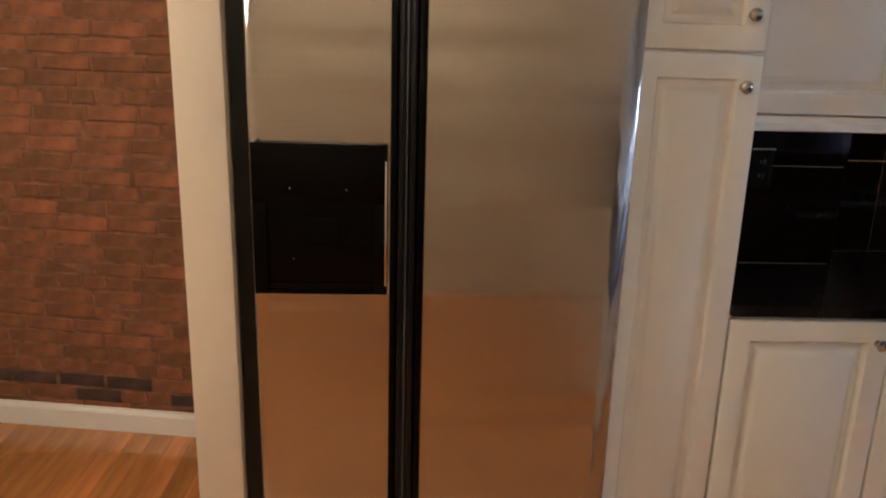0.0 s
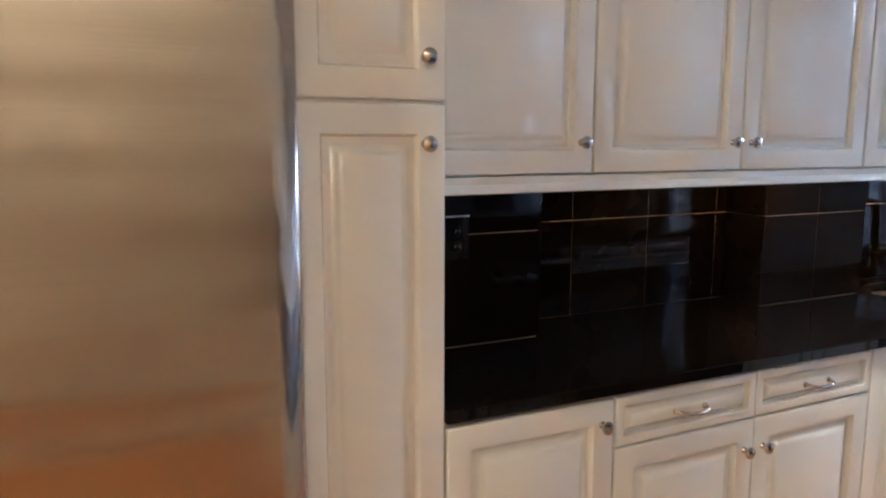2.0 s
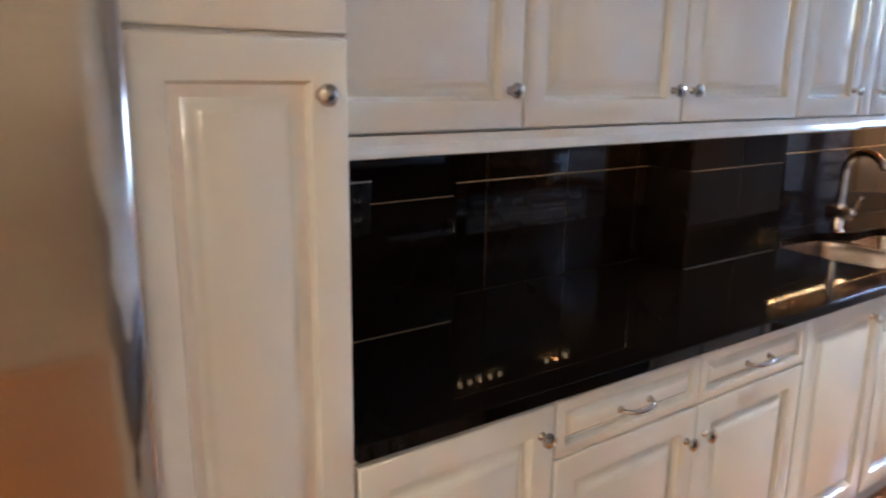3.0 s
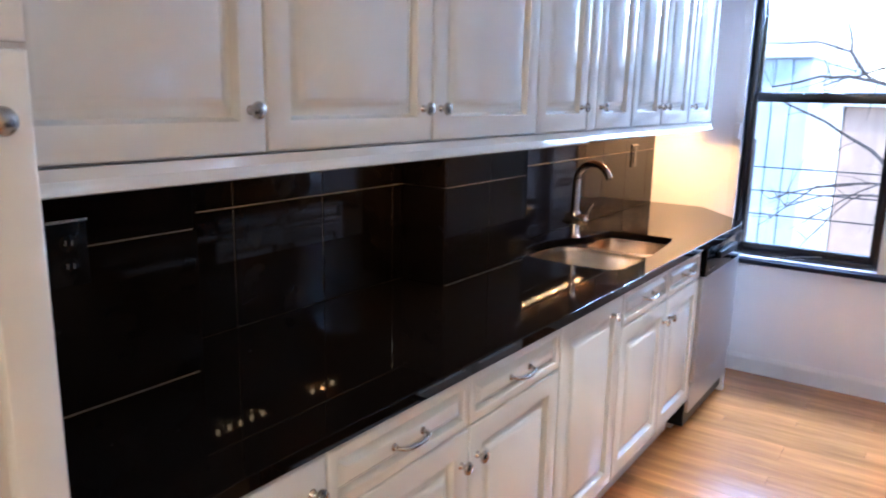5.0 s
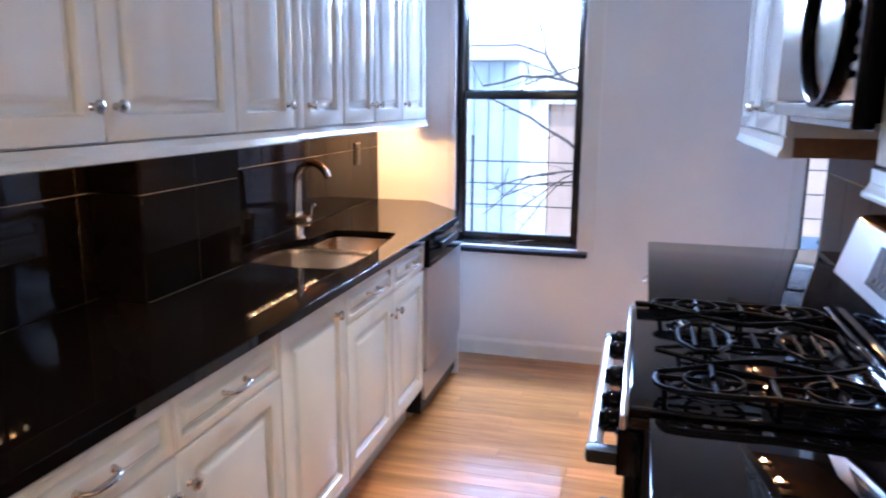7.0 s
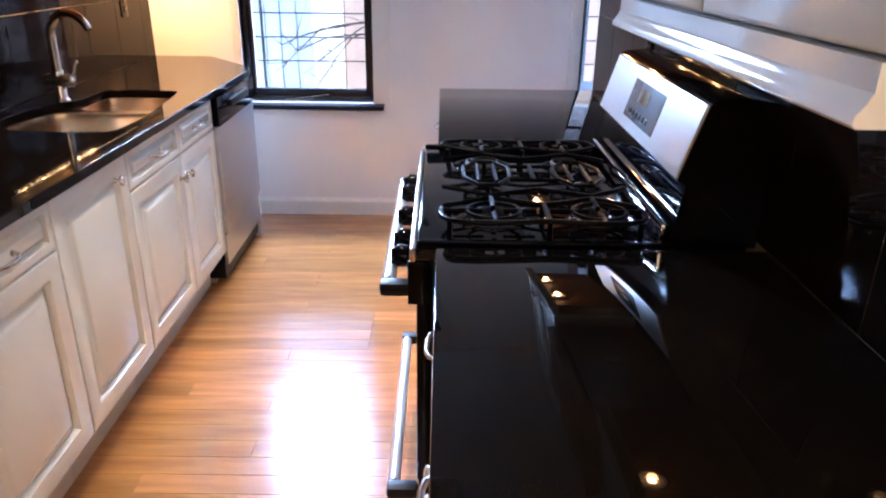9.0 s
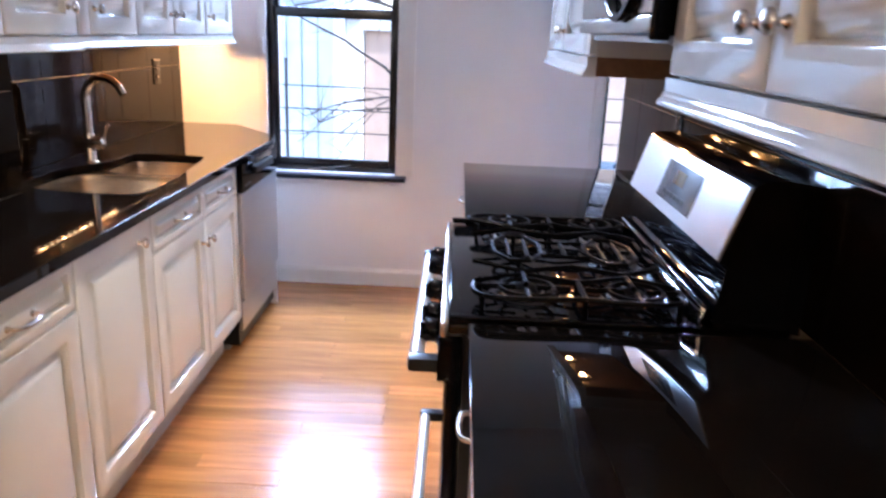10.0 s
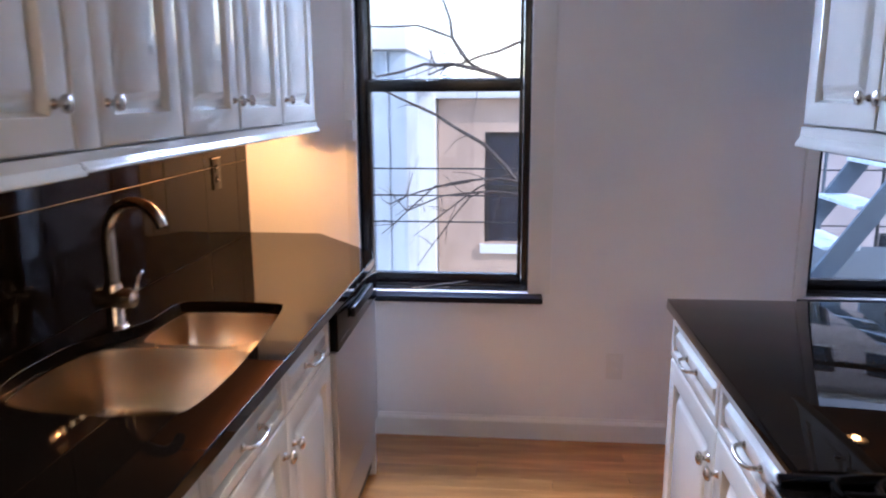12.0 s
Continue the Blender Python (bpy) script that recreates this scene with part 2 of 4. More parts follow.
def part(name, bm, material, parent, label="", smooth=True):
    """Links a mesh, given in the place's metres, under a thing or a part."""
    bmesh.ops.translate(bm, vec=-ORIGIN[parent], verts=bm.verts[:])
    ob = new(name, mesh_of(name, bm, material, smooth))
    ob.parent = parent
    ORIGIN[ob] = ORIGIN[parent]
    return tagged(ob, label)


def piece(name, me, parent, at, rz=0.0, label=""):
    """A part on shared mesh data."""
    ob = new(name, me)
    ob.parent = parent
    ob.location = Vector(at) - ORIGIN[parent]
    ob.rotation_euler = (0, 0, radians(rz))
    ORIGIN[ob] = Vector(at)
    return tagged(ob, label)


def solo(name, bm, material, label="", category="", group="", kind="", smooth=True):
    """A top-level thing or piece of the setting that is one mesh."""
    ob = new(name, mesh_of(name, bm, material, smooth))
    ORIGIN[ob] = Vector((0, 0, 0))
    return tagged(ob, label, category, group, kind)

# ---- the setting ----
WX, WN, WS, H = 4.50, 2.403, 0.16, 2.70          # window wall, sink wall, range wall, ceiling
BR, SOUTH, WEST = 2.80, -1.6, -3.2               # brick wall, living room's far walls
BACK = -1.25                                     # wall behind the start of the walk
WIN = ((1.20, 1.915), (-0.60, 0.085))            # the two openings in the window wall
WZ0, WZ1 = 0.66, 2.40

bm = boxes((WX, WX + 0.3, WIN[0][1], 3.25, 0, H), (WX, WX + 0.3, WIN[1][1], WIN[0][0], 0, H), (WX, WX + 0.3, -1.75, WIN[1][0], 0, H))
for y0, y1 in WIN:
    box(bm, WX, WX + 0.3, y0, y1, 0, WZ0)
    box(bm, WX, WX + 0.3, y0, y1, WZ1, H)
solo("wall_east", bm, M_WALL, "white painted plaster window wall", "wall", kind="structure", smooth=False)
wall_n = solo("wall_north", boxes((-0.53, WX, WN - 0.010, 2.95, 0, H), (0.735, 1.231, 2.2215, WN - 0.010, 0, H), (2.152, 2.654, 2.2215, WN - 0.010, 0, H)), M_GROUT,
              "tiled kitchen wall with two shallow bump-outs", "wall", kind="structure", smooth=False)
wall_s = solo("wall_south", boxes((0.93, 3.56, 0.02, WS + 0.0105, 0, H)), M_GROUT, "tiled wall behind the range", "wall", kind="structure", smooth=False)
solo("wall_south_end", boxes((3.56, 3.575, 0.02, WS + 0.0105, 0, H), (0.915, 0.93, 0.02, WS + 0.0105, 0, H)), M_WALL, "white painted wall ends", "wall", kind="structure", smooth=False)
solo("wall_alcove", boxes((3.46, WX, -1.75, -1.6, 0, H), (3.46, 3.575, -1.6, 0.02, 0, H)), M_WALL, "plain white alcove walls", "wall", kind="structure", smooth=False)
solo("wall_partition", boxes((0.93, 3.46, -0.1, 0.02, 0, H)), M_CREAM, "plain cream back of the kitchen wall", "wall", kind="structure", smooth=False)
solo("wall_fridge_side", boxes((-0.65, -0.535, 1.72, 2.85, 0, H), bevel=0.004), M_CREAM, "cream painted wall end beside the fridge", "wall", kind="structure")
wall_b = solo("wall_brick", boxes((WEST - 0.1, -0.60, BR + 0.005, BR + 0.15, 0, H)), M_MORT, "exposed old red brick wall", "wall", kind="structure", smooth=False)
solo("wall_west", boxes((WEST - 0.15, WEST, SOUTH, 3.25, 0, H)), M_CREAM, "plain cream living room wall", "wall", kind="structure", smooth=False)
solo("wall_living", boxes((WEST, 3.31, BACK - 0.5, BACK, 0, H), (3.31, 3.46, BACK - 0.5, -0.1, 0, H)), M_CREAM, "plain cream living room wall", "wall", kind="structure", smooth=False)
solo("ceiling", boxes((WEST - 0.15, WX + 0.3, SOUTH - 0.15, 3.3, H, H + 0.15)), M_CEIL, "plain white ceiling", "ceiling", kind="structure", smooth=False)
floor = solo("floor", boxes((WEST - 0.15, WX + 0.3, SOUTH - 0.15, 3.3, -0.2, -0.014)), M_SUB, "honey coloured strip wood floor", "floor", kind="structure", smooth=False)


def skirting(name, run, face, along, h=0.10, label="white painted baseboard"):
    """A moulded board: run (from, to) along x or y, standing on the wall face, out: the side that it faces."""
    pos, out = face
    prof = [(0, 0), (0.016, 0), (0.016, h - 0.022), (0.011, h - 0.012), (0.007, h - 0.008), (0.004, h), (0, h)]
    bm = bmesh.new()
    loops = []
    for s in run:
        loops.append([(pos + out * d, s, z) if along == "y" else (s, pos + out * d, z) for d, z in prof])
    rings(bm, loops)
    return solo(name, bm, M_TRIM, label, "baseboard", kind="structure", smooth=False)


skirting("baseboard_window", (-1.6, 2.0), (WX, -1), "y")
TWIST = pose(-0.65, 2.69, 0, 0, 0, -8.0) @ Matrix.Translation((0.65, -BR, 0))
wall_b.matrix_world = TWIST
skirting("baseboard_brick", (WEST + 0.1, -0.655), (BR, -1), "x", h=0.10).matrix_world = TWIST
skirting("baseboard_fridge_wall", (1.735, 2.66), (-0.65, -1), "y", h=0.10)


def window(name, y0, y1, casing, open_left):
    """A black double-hung window in its opening, with a white casing on the room side."""
    win = thing(name, (WX + 0.1, (y0 + y1) / 2, WZ0), "black painted double-hung sash window with bare panes", "window", kind="structure")
    x = WX + 0.035
    f = 0.030
    part("jamb", boxes((x, x + 0.11, y1 - f, y1, WZ0, WZ1), bevel=0.003), M_FRAME if open_left else M_TRIM, win)
    part("window_frame", boxes((x, x + 0.11, y0, y0 + f, WZ0, WZ1), (x, x + 0.11, y0 + f, y1 - f, WZ1 - 0.05, WZ1), (x, x + 0.11, y0 + f, y1 - f, WZ0, WZ0 + 0.028), bevel=0.003), M_FRAME, win)
    a, b = y0 + f + 0.002, y1 - f - 0.002
    s = 0.016
    lower = part("sash", boxes((x + 0.02, x + 0.055, a, a + s, 0.69, 1.545), (x + 0.02, x + 0.055, b - s, b, 0.69, 1.545), (x + 0.02, x + 0.055, a + s, b - s, 0.69, 0.728), (x + 0.016, x + 0.058, a + s, b - s, 1.497, 1.545), bevel=0.003), M_FRAME, win)
    part("pane", boxes((x + 0.034, x + 0.038, a + s - 0.004, b - s + 0.004, 0.724, 1.501)), M_GLASS, lower, "clear glass pane").visible_shadow = False
    upper = part("sash", boxes((x + 0.06, x + 0.095, a, a + s, 1.50, 2.35), (x + 0.06, x + 0.095, b - s, b, 1.50, 2.35), (x + 0.06, x + 0.095, a + s, b - s, 1.50, 1.552), (x + 0.06, x + 0.095, a + s, b - s, 2.31, 2.35), bevel=0.003), M_FRAME, win)
    part("pane", boxes((x + 0.075, x + 0.079, a + s - 0.004, b - s + 0.004, 1.548, 2.314)), M_GLASS, upper, "clear glass pane").visible_shadow = False
    m = (y0 + y1) / 2
    lock = bmesh.new()
    lathe(lock, pose(x + 0.036, m, 1.545), [(0.03, 0), (0.028, 0.008), (0.012, 0.014), (0.010, 0.02)])
    part("sash_lock", lock, M_FRAME, lower, "small black sash lock")
    cable = bmesh.new()
    tube(cable, [(x - 0.02, m - 0.02, 0.678), (x - 0.05, m + 0.06, 0.674), (x - 0.03, m + 0.14, 0.673), (x + 0.005, m - 0.10, 0.70)], 0.0016, 6)
    if open_left:
        part("loose_cord", cable, M_NICK, win, "thin grey cord lying on the sill")
    else:
        cable.free()
    part("window_sill", boxes((WX - 0.075, x + 0.02, y0 - 0.06, y1 + 0.02, WZ0 - 0.028, WZ0 - 0.002), bevel=0.005), M_STONE, win, "polished black stone sill")
    c = casing
    part("casing", boxes((WX - 0.012, WX + 0.05, y1, y1 + c, WZ0, WZ1 + c), (WX - 0.012, WX + 0.05, y0 - 0.095, y0, WZ0, WZ1 + c), (WX - 0.012, WX + 0.05, y0, y1, WZ1, WZ1 + c), bevel=0.003), M_TRIM, win, "white painted casing")
    for o in win.children:
        ORIGIN.setdefault(o, ORIGIN[win])
    return win


window("window_1", *WIN[0], 0.045, True)
window("window_2", *WIN[1], 0.040, False)

# ---- hardware shared by the cupboards (fronts face -y, the front plane at y = 0) ----
kb = bmesh.new()
lathe(kb, pose(0, 0, 0, 90), [(0.0095, 0.0), (0.0085, 0.003), (0.0058, 0.006), (0.0055, 0.013), (0.010, 0.016), (0.0155, 0.019), (0.0165, 0.0225), (0.0145, 0.027), (0.008, 0.030), (0.001, 0.031)], 18)
KNOB = mesh_of("knob", kb, M_NICK)
hb = bmesh.new()
tube(hb, [(-0.048, -0.004, 0.0), (-0.047, -0.014, 0.0), (-0.040, -0.024, -0.001), (-0.022, -0.029, -0.003), (0, -0.030, -0.004), (0.022, -0.029, -0.003), (0.040, -0.024, -0.001), (0.047, -0.014, 0), (0.048, -0.004, 0)], 0.0048, 10)
for sx in (-0.048, 0.048):
    lathe(hb, pose(sx, 0, 0, 90), [(0.0085, 0), (0.0085, 0.003), (0.005, 0.006), (0.005, 0.010)], 12)
PULL = mesh_of("handle", hb, M_NICK)


def panel_front(w, h, rail=0.055, thick=0.02):
    """A raised-panel front, its lower left corner at 0, 0, facing -y."""
    def loop(d, y):
        return [(d, y, d), (w - d, y, d), (w - d, y, h - d), (d, y, h - d)]
    bm = bmesh.new()
    k = 1.0 if rail > 0.04 else 0.55
    steps = [(0, thick), (0, 0.005), (0.002, 0.0015), (0.006, 0), (rail - 0.004, 0), (rail, 0.0015)]
    steps += [(rail + k * d, y) for d, y in ((0.004, 0.012), (0.008, 0.0182), (0.013, 0.0182), (0.022, 0.0135), (0.032, 0.0072), (0.041, 0.0014), (0.045, 0.0))]
    return rings(bm, [loop(d, y) for d, y in steps])


FRONTS = {}


def front(kind, x0, x1, z0, z1, y, face, parent, knob=None, pull=False, label=""):
    """A door or drawer front with its knob or pull; face -1 looks to -y, +1 to +y."""
    w, h = round(x1 - x0, 4), round(z1 - z0, 4)
    key = (kind, w, h)
    if key not in FRONTS:
        FRONTS[key] = mesh_of(kind, panel_front(w, h, 0.058 if kind == "door" else 0.024), M_CAB)
    rz = 0 if face < 0 else 180
    ob = piece(kind, FRONTS[key], parent, (x0 if face < 0 else x1, y, z0), rz, label)
    rot = pose(0, 0, 0, 0, 0, rz)

    def put(name, me, px, pz, tag):
        k = new(name, me)
        k.parent = ob
        k.location = rot.inverted() @ (Vector((px, y, pz)) - Vector((x0 if face < 0 else x1, y, z0)))
        tagged(k, tag)
    if knob:
        put("knob", KNOB, knob[0], knob[1], "round satin nickel knob")
    if pull:
        put("handle", PULL, (x0 + x1) / 2, (z0 + z1) / 2, "curved satin nickel bail handle")
    return ob


G = 0.0015


def base_cabinet(x0, x1, face, yf, yb, layout, label, group, hollow=False):
    """layout: 'single' (knob x) or 'double' (split x). yf: the plane of the fronts."""
    inner = yf - face * 0.021
    t = thing("base_cabinet", ((x0 + x1) / 2, (inner + yb) / 2, 0), label, "cabinet", group)
    a, b = sorted((inner, yb))
    toe = inner - face * 0.07
    ta, tb = sorted((toe, yb))
    if hollow:
        part("body", boxes((x0 + G, x1 - G, a, b, 0.16, 0.66), (x0 + G, x1 - G, a, a + 0.02, 0.66, 0.876), (x0 + G, x0 + 0.02, a + 0.02, b, 0.66, 0.874), (x1 - 0.02, x1 - G, a + 0.02, b, 0.66, 0.874)), M_CARC, t)
    else:
        part("body", boxes((x0 + G, x1 - G, a, b, 0.16, 0.878)), M_CARC, t)
    part("toe_kick", boxes((x0 + G, x1 - G, ta, tb, 0.0, 0.158)), M_TOE, t, "recessed white toe kick, toned darker for its shade")
    if layout[0] == "single":
        front("door", x0 + 0.003, x1 - 0.003, 0.17, 0.868, yf, face, t, knob=(layout[1], 0.808))
    else:
        s = layout[1]
        for p, q, side in ((x0 + 0.003, s - G, 1), (s + G, x1 - 0.003, -1)):
            front("drawer", p, q, 0.742, 0.868, yf, face, t, pull=True)
            kx = q - 0.034 if side > 0 else p + 0.034
            front("door", p, q, 0.17, 0.737, yf, face, t, knob=(kx, 0.655))
    return t


def wall_cabinet(x0, x1, face, yf, yb, doors, zb, zv, label, group, raw=False):
    """doors: rows (from, to, knob x or None)."""
    inner = yf - face * 0.021
    t = thing("wall_cabinet", ((x0 + x1) / 2, (inner + yb) / 2, zv), label, "cabinet", group)
    a, b = sorted((inner, yb))
    part("body", boxes((x0 + G, x1 - G, a, b, zb - 0.004, 2.36)), M_CARC, t)
    drop = zb - 0.0042 - zv
    prof = [(-0.0235, 0), (0.003, 0), (0.003, -0.46), (0.005, -0.50), (0.006, -0.58), (0.010, -0.70), (0.014, -0.80), (0.015, -0.94), (0.012, -1.0), (-0.0235, -1.0)]
    rail = rings(bmesh.new(), [[(x, yf + face * d, zb - 0.0042 + drop * k) for d, k in prof] for x in (x0, x1)])
    part("light_rail", rail, M_CAB, t, "white moulded rail under the doors")
    ua, ub = sorted((inner, yb))
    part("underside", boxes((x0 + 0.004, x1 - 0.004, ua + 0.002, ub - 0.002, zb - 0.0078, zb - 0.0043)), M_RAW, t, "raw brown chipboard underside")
    if raw:
        sa, sb = sorted((yf - face * 0.025, yb))
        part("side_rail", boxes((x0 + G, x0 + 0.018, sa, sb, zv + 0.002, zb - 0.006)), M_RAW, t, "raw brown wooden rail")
    for p, q, k in doors:
        if q - p < 0.13:
            part("filler", boxes((p + G, q - G, *sorted((yf, inner)), zb, 2.34), bevel=0.002), M_CAB, t, "plain white filler strip")
            continue
        front("door", p + G, q - G, zb, 2.34, yf, face, t, knob=(k, 1.470) if k else None)
    return t

# ---- kitchen, sink side ----
NB = "white raised-panel base cupboards along the sink wall"
YB = 1.797
base_cabinet(0.735, 1.185, -1, YB, 2.215, ("single", 1.146), "white raised-panel base cabinet with a single tall door", NB)
base_cabinet(1.185, 2.130, -1, YB, 2.215, ("double", 1.657), "white raised-panel base cabinet with two drawers over two doors", NB)
base_cabinet(2.130, 2.595, -1, YB, 2.215, ("single", 2.500), "white raised-panel base cabinet with a single tall door", NB)
base_cabinet(2.595, 3.490, -1, YB, 2.388, ("double", 3.066), "white raised-panel sink cabinet with two drawers over two doors", NB, hollow=True)

NU = "white raised-panel wall cupboards along the sink wall"
YU = 2.012
wall_cabinet(0.735, 1.258, -1, YU, 2.217, [(0.737, 1.257, 1.219)], 1.392, 1.347, "white raised-panel wall cupboard with a single door", NU)
wall_cabinet(1.258, 2.325, -1, YU, 2.217, [(1.259, 1.783, 1.745), (1.785, 2.323, 1.818)], 1.392, 1.347, "white raised-panel wall cupboard with two doors", NU)
wall_cabinet(2.325, 2.690, -1, YU, 2.217, [(2.326, 2.688, 2.640)], 1.392, 1.347, "narrow white raised-panel wall cupboard", NU)
wall_cabinet(2.690, 3.455, -1, YU, 2.388, [(2.692, 2.765, None), (2.767, 3.108, 2.800), (3.110, 3.453, 3.418)], 1.392, 1.352, "glossy white raised-panel wall cupboard above the sink", NU)
wall_cabinet(3.455, 4.225, -1, YU, 2.388, [(3.457, 3.828, 3.492), (3.830, 4.222, 3.866)], 1.392, 1.352, "glossy white raised-panel wall cupboard by the window", NU)

# tall cupboard beside the fridge
tall = thing("tall_cabinet", (0.59, 2.0, 0), "tall narrow white raised-panel pantry cupboard beside the fridge", "cabinet")
part("body", boxes((0.415, 0.733, 1.811, 2.388, 0.16, 2.36)), M_CARC, tall)
part("toe_kick", boxes((0.42, 0.73, 1.88, 2.39, 0.0, 0.158)), M_TOE, tall, "recessed white toe kick, toned darker for its shade")
front("door", 0.418, 0.732, 0.17, 1.545, YB, -1, tall, knob=(0.688, 1.468))
front("door", 0.418, 0.732, 1.552, 2.34, YB, -1, tall, knob=(0.688, 1.634))

# worktop with the sink cut-out and its clipped corner by the window
HOLE = soften([(2.72, 1.865), (2.90, 1.855), (3.10, 1.868), (3.40, 1.898), (3.435, 1.93), (3.435, 2.185), (3.40, 2.215), (3.24, 2.205), (3.14, 2.26), (3.06, 2.31), (2.82, 2.315), (2.72, 2.25), (2.685, 2.10), (2.69, 1.91)])
top = slab([(0.736, 1.793), (1.3, 1.784), (2.2, 1.770), (4.02, 1.765), (4.13, 1.79), (4.49, 2.085), (4.497, 2.401), (2.656, 2.401), (2.656, 2.218), (2.150, 2.218), (2.150, 2.401), (1.233, 2.401), (1.233, 2.218), (0.736, 2.218)], [HOLE], 0.880, 0.910)
wt = solo("worktop", top, M_GRAN, "polished black granite worktop with an undermount sink cut-out", "worktop")
bv = wt.modifiers.new("eased_edge", 'BEVEL')
bv.width, bv.segments, bv.limit_method, bv.angle_limit = 0.004, 2, 'ANGLE', radians(50)

# sink
sink = thing("sink", (3.06, 2.1, 0.70), "satin stainless steel double-bowl undermount sink", "sink")
BIG = soften([(2.70, 1.866), (2.90, 1.850), (3.10, 1.862), (3.13, 1.90), (3.13, 2.24), (3.06, 2.30), (2.82, 2.305), (2.73, 2.245), (2.695, 2.10), (2.70, 1.92)])
SMALL = soften([(3.155, 1.882), (3.40, 1.896), (3.43, 1.925), (3.43, 2.18), (3.40, 2.205), (3.20, 2.205), (3.155, 2.18)])
part("flange", slab([(2.66, 1.842), (3.455, 1.842), (3.455, 2.34), (2.66, 2.34)], [BIG, SMALL], 0.8752, 0.8785), M_SINK, sink, "satin steel rim between the bowls")


def bowl(loop, cx, cy, z1, z0):
    bm = bmesh.new()
    steps = [(1.0, z1), (0.996, z1 - 0.006), (0.985, z1 - 0.02), (0.965, z0 + 0.05), (0.94, z0 + 0.018), (0.88, z0 + 0.004), (0.6, z0), (0.12, z0 - 0.002)]
    rings(bm, [[(cx + (x - cx) * s, cy + (y - cy) * s, z) for x, y in loop] for s, z in steps], cap0=False)
    return bm


for nm, lp, c, z0 in (("bowl", BIG, (2.91, 2.10), 0.70), ("bowl", SMALL, (3.295, 2.055), 0.735)):
    bw = part(nm, bowl(lp, *c, 0.8750, z0), M_SINK, sink)
    dr = bmesh.new()
    lathe(dr, pose(*c, z0), [(0.045, 0.0), (0.043, 0.004), (0.034, 0.004), (0.030, -0.001), (0.004, -0.001)], 20)
    part("drain", dr, M_CHROME, bw, "round chrome drain")

# mixer tap
tap = thing("kitchen_faucet", (3.18, 2.262, 0.91), "brushed steel gooseneck faucet with a side lever", "faucet")
fb = bmesh.new()
lathe(fb, pose(3.18, 2.262, 0.91), [(0.029, 0), (0.029, 0.004), (0.024, 0.009), (0.0205, 0.014), (0.0205, 0.11), (0.016, 0.118)], 20)
part("body", fb, M_NICK, tap)
nk = bmesh.new()
tube(nk, [(3.18, 2.262, 1.02), (3.18, 2.262, 1.07), (3.18, 2.262, 1.12)] + arc((3.157, 2.177, 1.145), (-0.26, -0.966, 0), (0, 0, 1), 0.088, 176, 22, 14), 0.0165, 14, 0.0140)
part("spout", nk, M_NICK, tap)
vb = bmesh.new()
lathe(vb, pose(3.18, 2.30, 0.988, 90), [(0.014, -0.014), (0.024, -0.010), (0.0265, 0.0), (0.0265, 0.074), (0.023, 0.090), (0.014, 0.096)], 18)
part("valve", vb, M_NICK, tap)
lv = bmesh.new()
tube(lv, [(3.18, 2.208, 0.995), (3.178, 2.200, 1.02), (3.176, 2.190, 1.052), (3.176, 2.180, 1.060)], 0.0055, 8, 0.0045)
part("lever", lv, M_NICK, tap)

# dishwasher
dw = thing("dishwasher", (3.81, 2.1, 0), "stainless dishwasher with a black control panel", "dishwasher")
part("tub", boxes((3.495, 4.125, 1.815, 2.39, 0.03, 0.876)), M_BLACKM, dw)
part("door", boxes((3.50, 4.12, 1.783, 1.813, 0.255, 0.738), bevel=0.005), M_STEELV, dw)
cp = part("control_panel", boxes((3.50, 4.12, 1.775, 1.813, 0.742, 0.868), bevel=0.006), M_BLACK, dw, "glossy black control panel")
part("handle", boxes((3.66, 3.96, 1.758, 1.774, 0.80, 0.835), bevel=0.006), M_BLACKM, cp, "black recessed grip")
bt = bmesh.new()
for i in range(5):
    box(bt, 3.53 + i * 0.022, 3.545 + i * 0.022, 1.7735, 1.776, 0.765, 0.772)
part("buttons", bt, M_LCD, cp, "row of small grey buttons")
part("kick_plate", boxes((3.50, 4.12, 1.796, 1.813, 0.10, 0.240), bevel=0.004), M_STEELV, dw, "grey lower panel")
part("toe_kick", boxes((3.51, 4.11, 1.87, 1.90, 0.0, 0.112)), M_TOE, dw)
solo("end_filler", boxes((4.126, 4.150, 1.80, 2.39, 0, 0.878)), M_CARC, "white end panel beside the dishwasher", "panel")


def outlet(name, x, y, z, face, m, label):
    t = thing(name, (x, y, z), label, "outlet")
    f = face
    a, b = sorted((y, y + f * 0.006))
    part("plate", boxes((x - 0.036, x + 0.036, a, b, z - 0.058, z + 0.058), bevel=0.002), m, t)
    for dz in (-0.021, 0.021):
        bm = bmesh.new()
        lathe(bm, pose(x, y + f * 0.006, z + dz, 90 if f < 0 else -90), [(0.016, 0), (0.016, 0.002), (0.014, 0.003)], 16)
        so = part("socket", bm, M_PLATE if m is M_PLATE else M_PLATEW, t)
        part("slots", boxes(*[(x + sx - 0.0015, x + sx + 0.0015, *sorted((y + f * 0.0085, y + f * 0.0096)), z + dz - 0.004, z + dz + 0.006) for sx in (-0.006, 0.006)]), M_NICK if m is M_PLATE else M_PLATE, so)
    if m is M_PLATE:
        part("rim", boxes((x - 0.037, x + 0.037, *sorted((y, y + f * 0.008)), z + 0.0585, z + 0.0635), bevel=0.001), M_NICK, t, "bright upper rim")
    return t


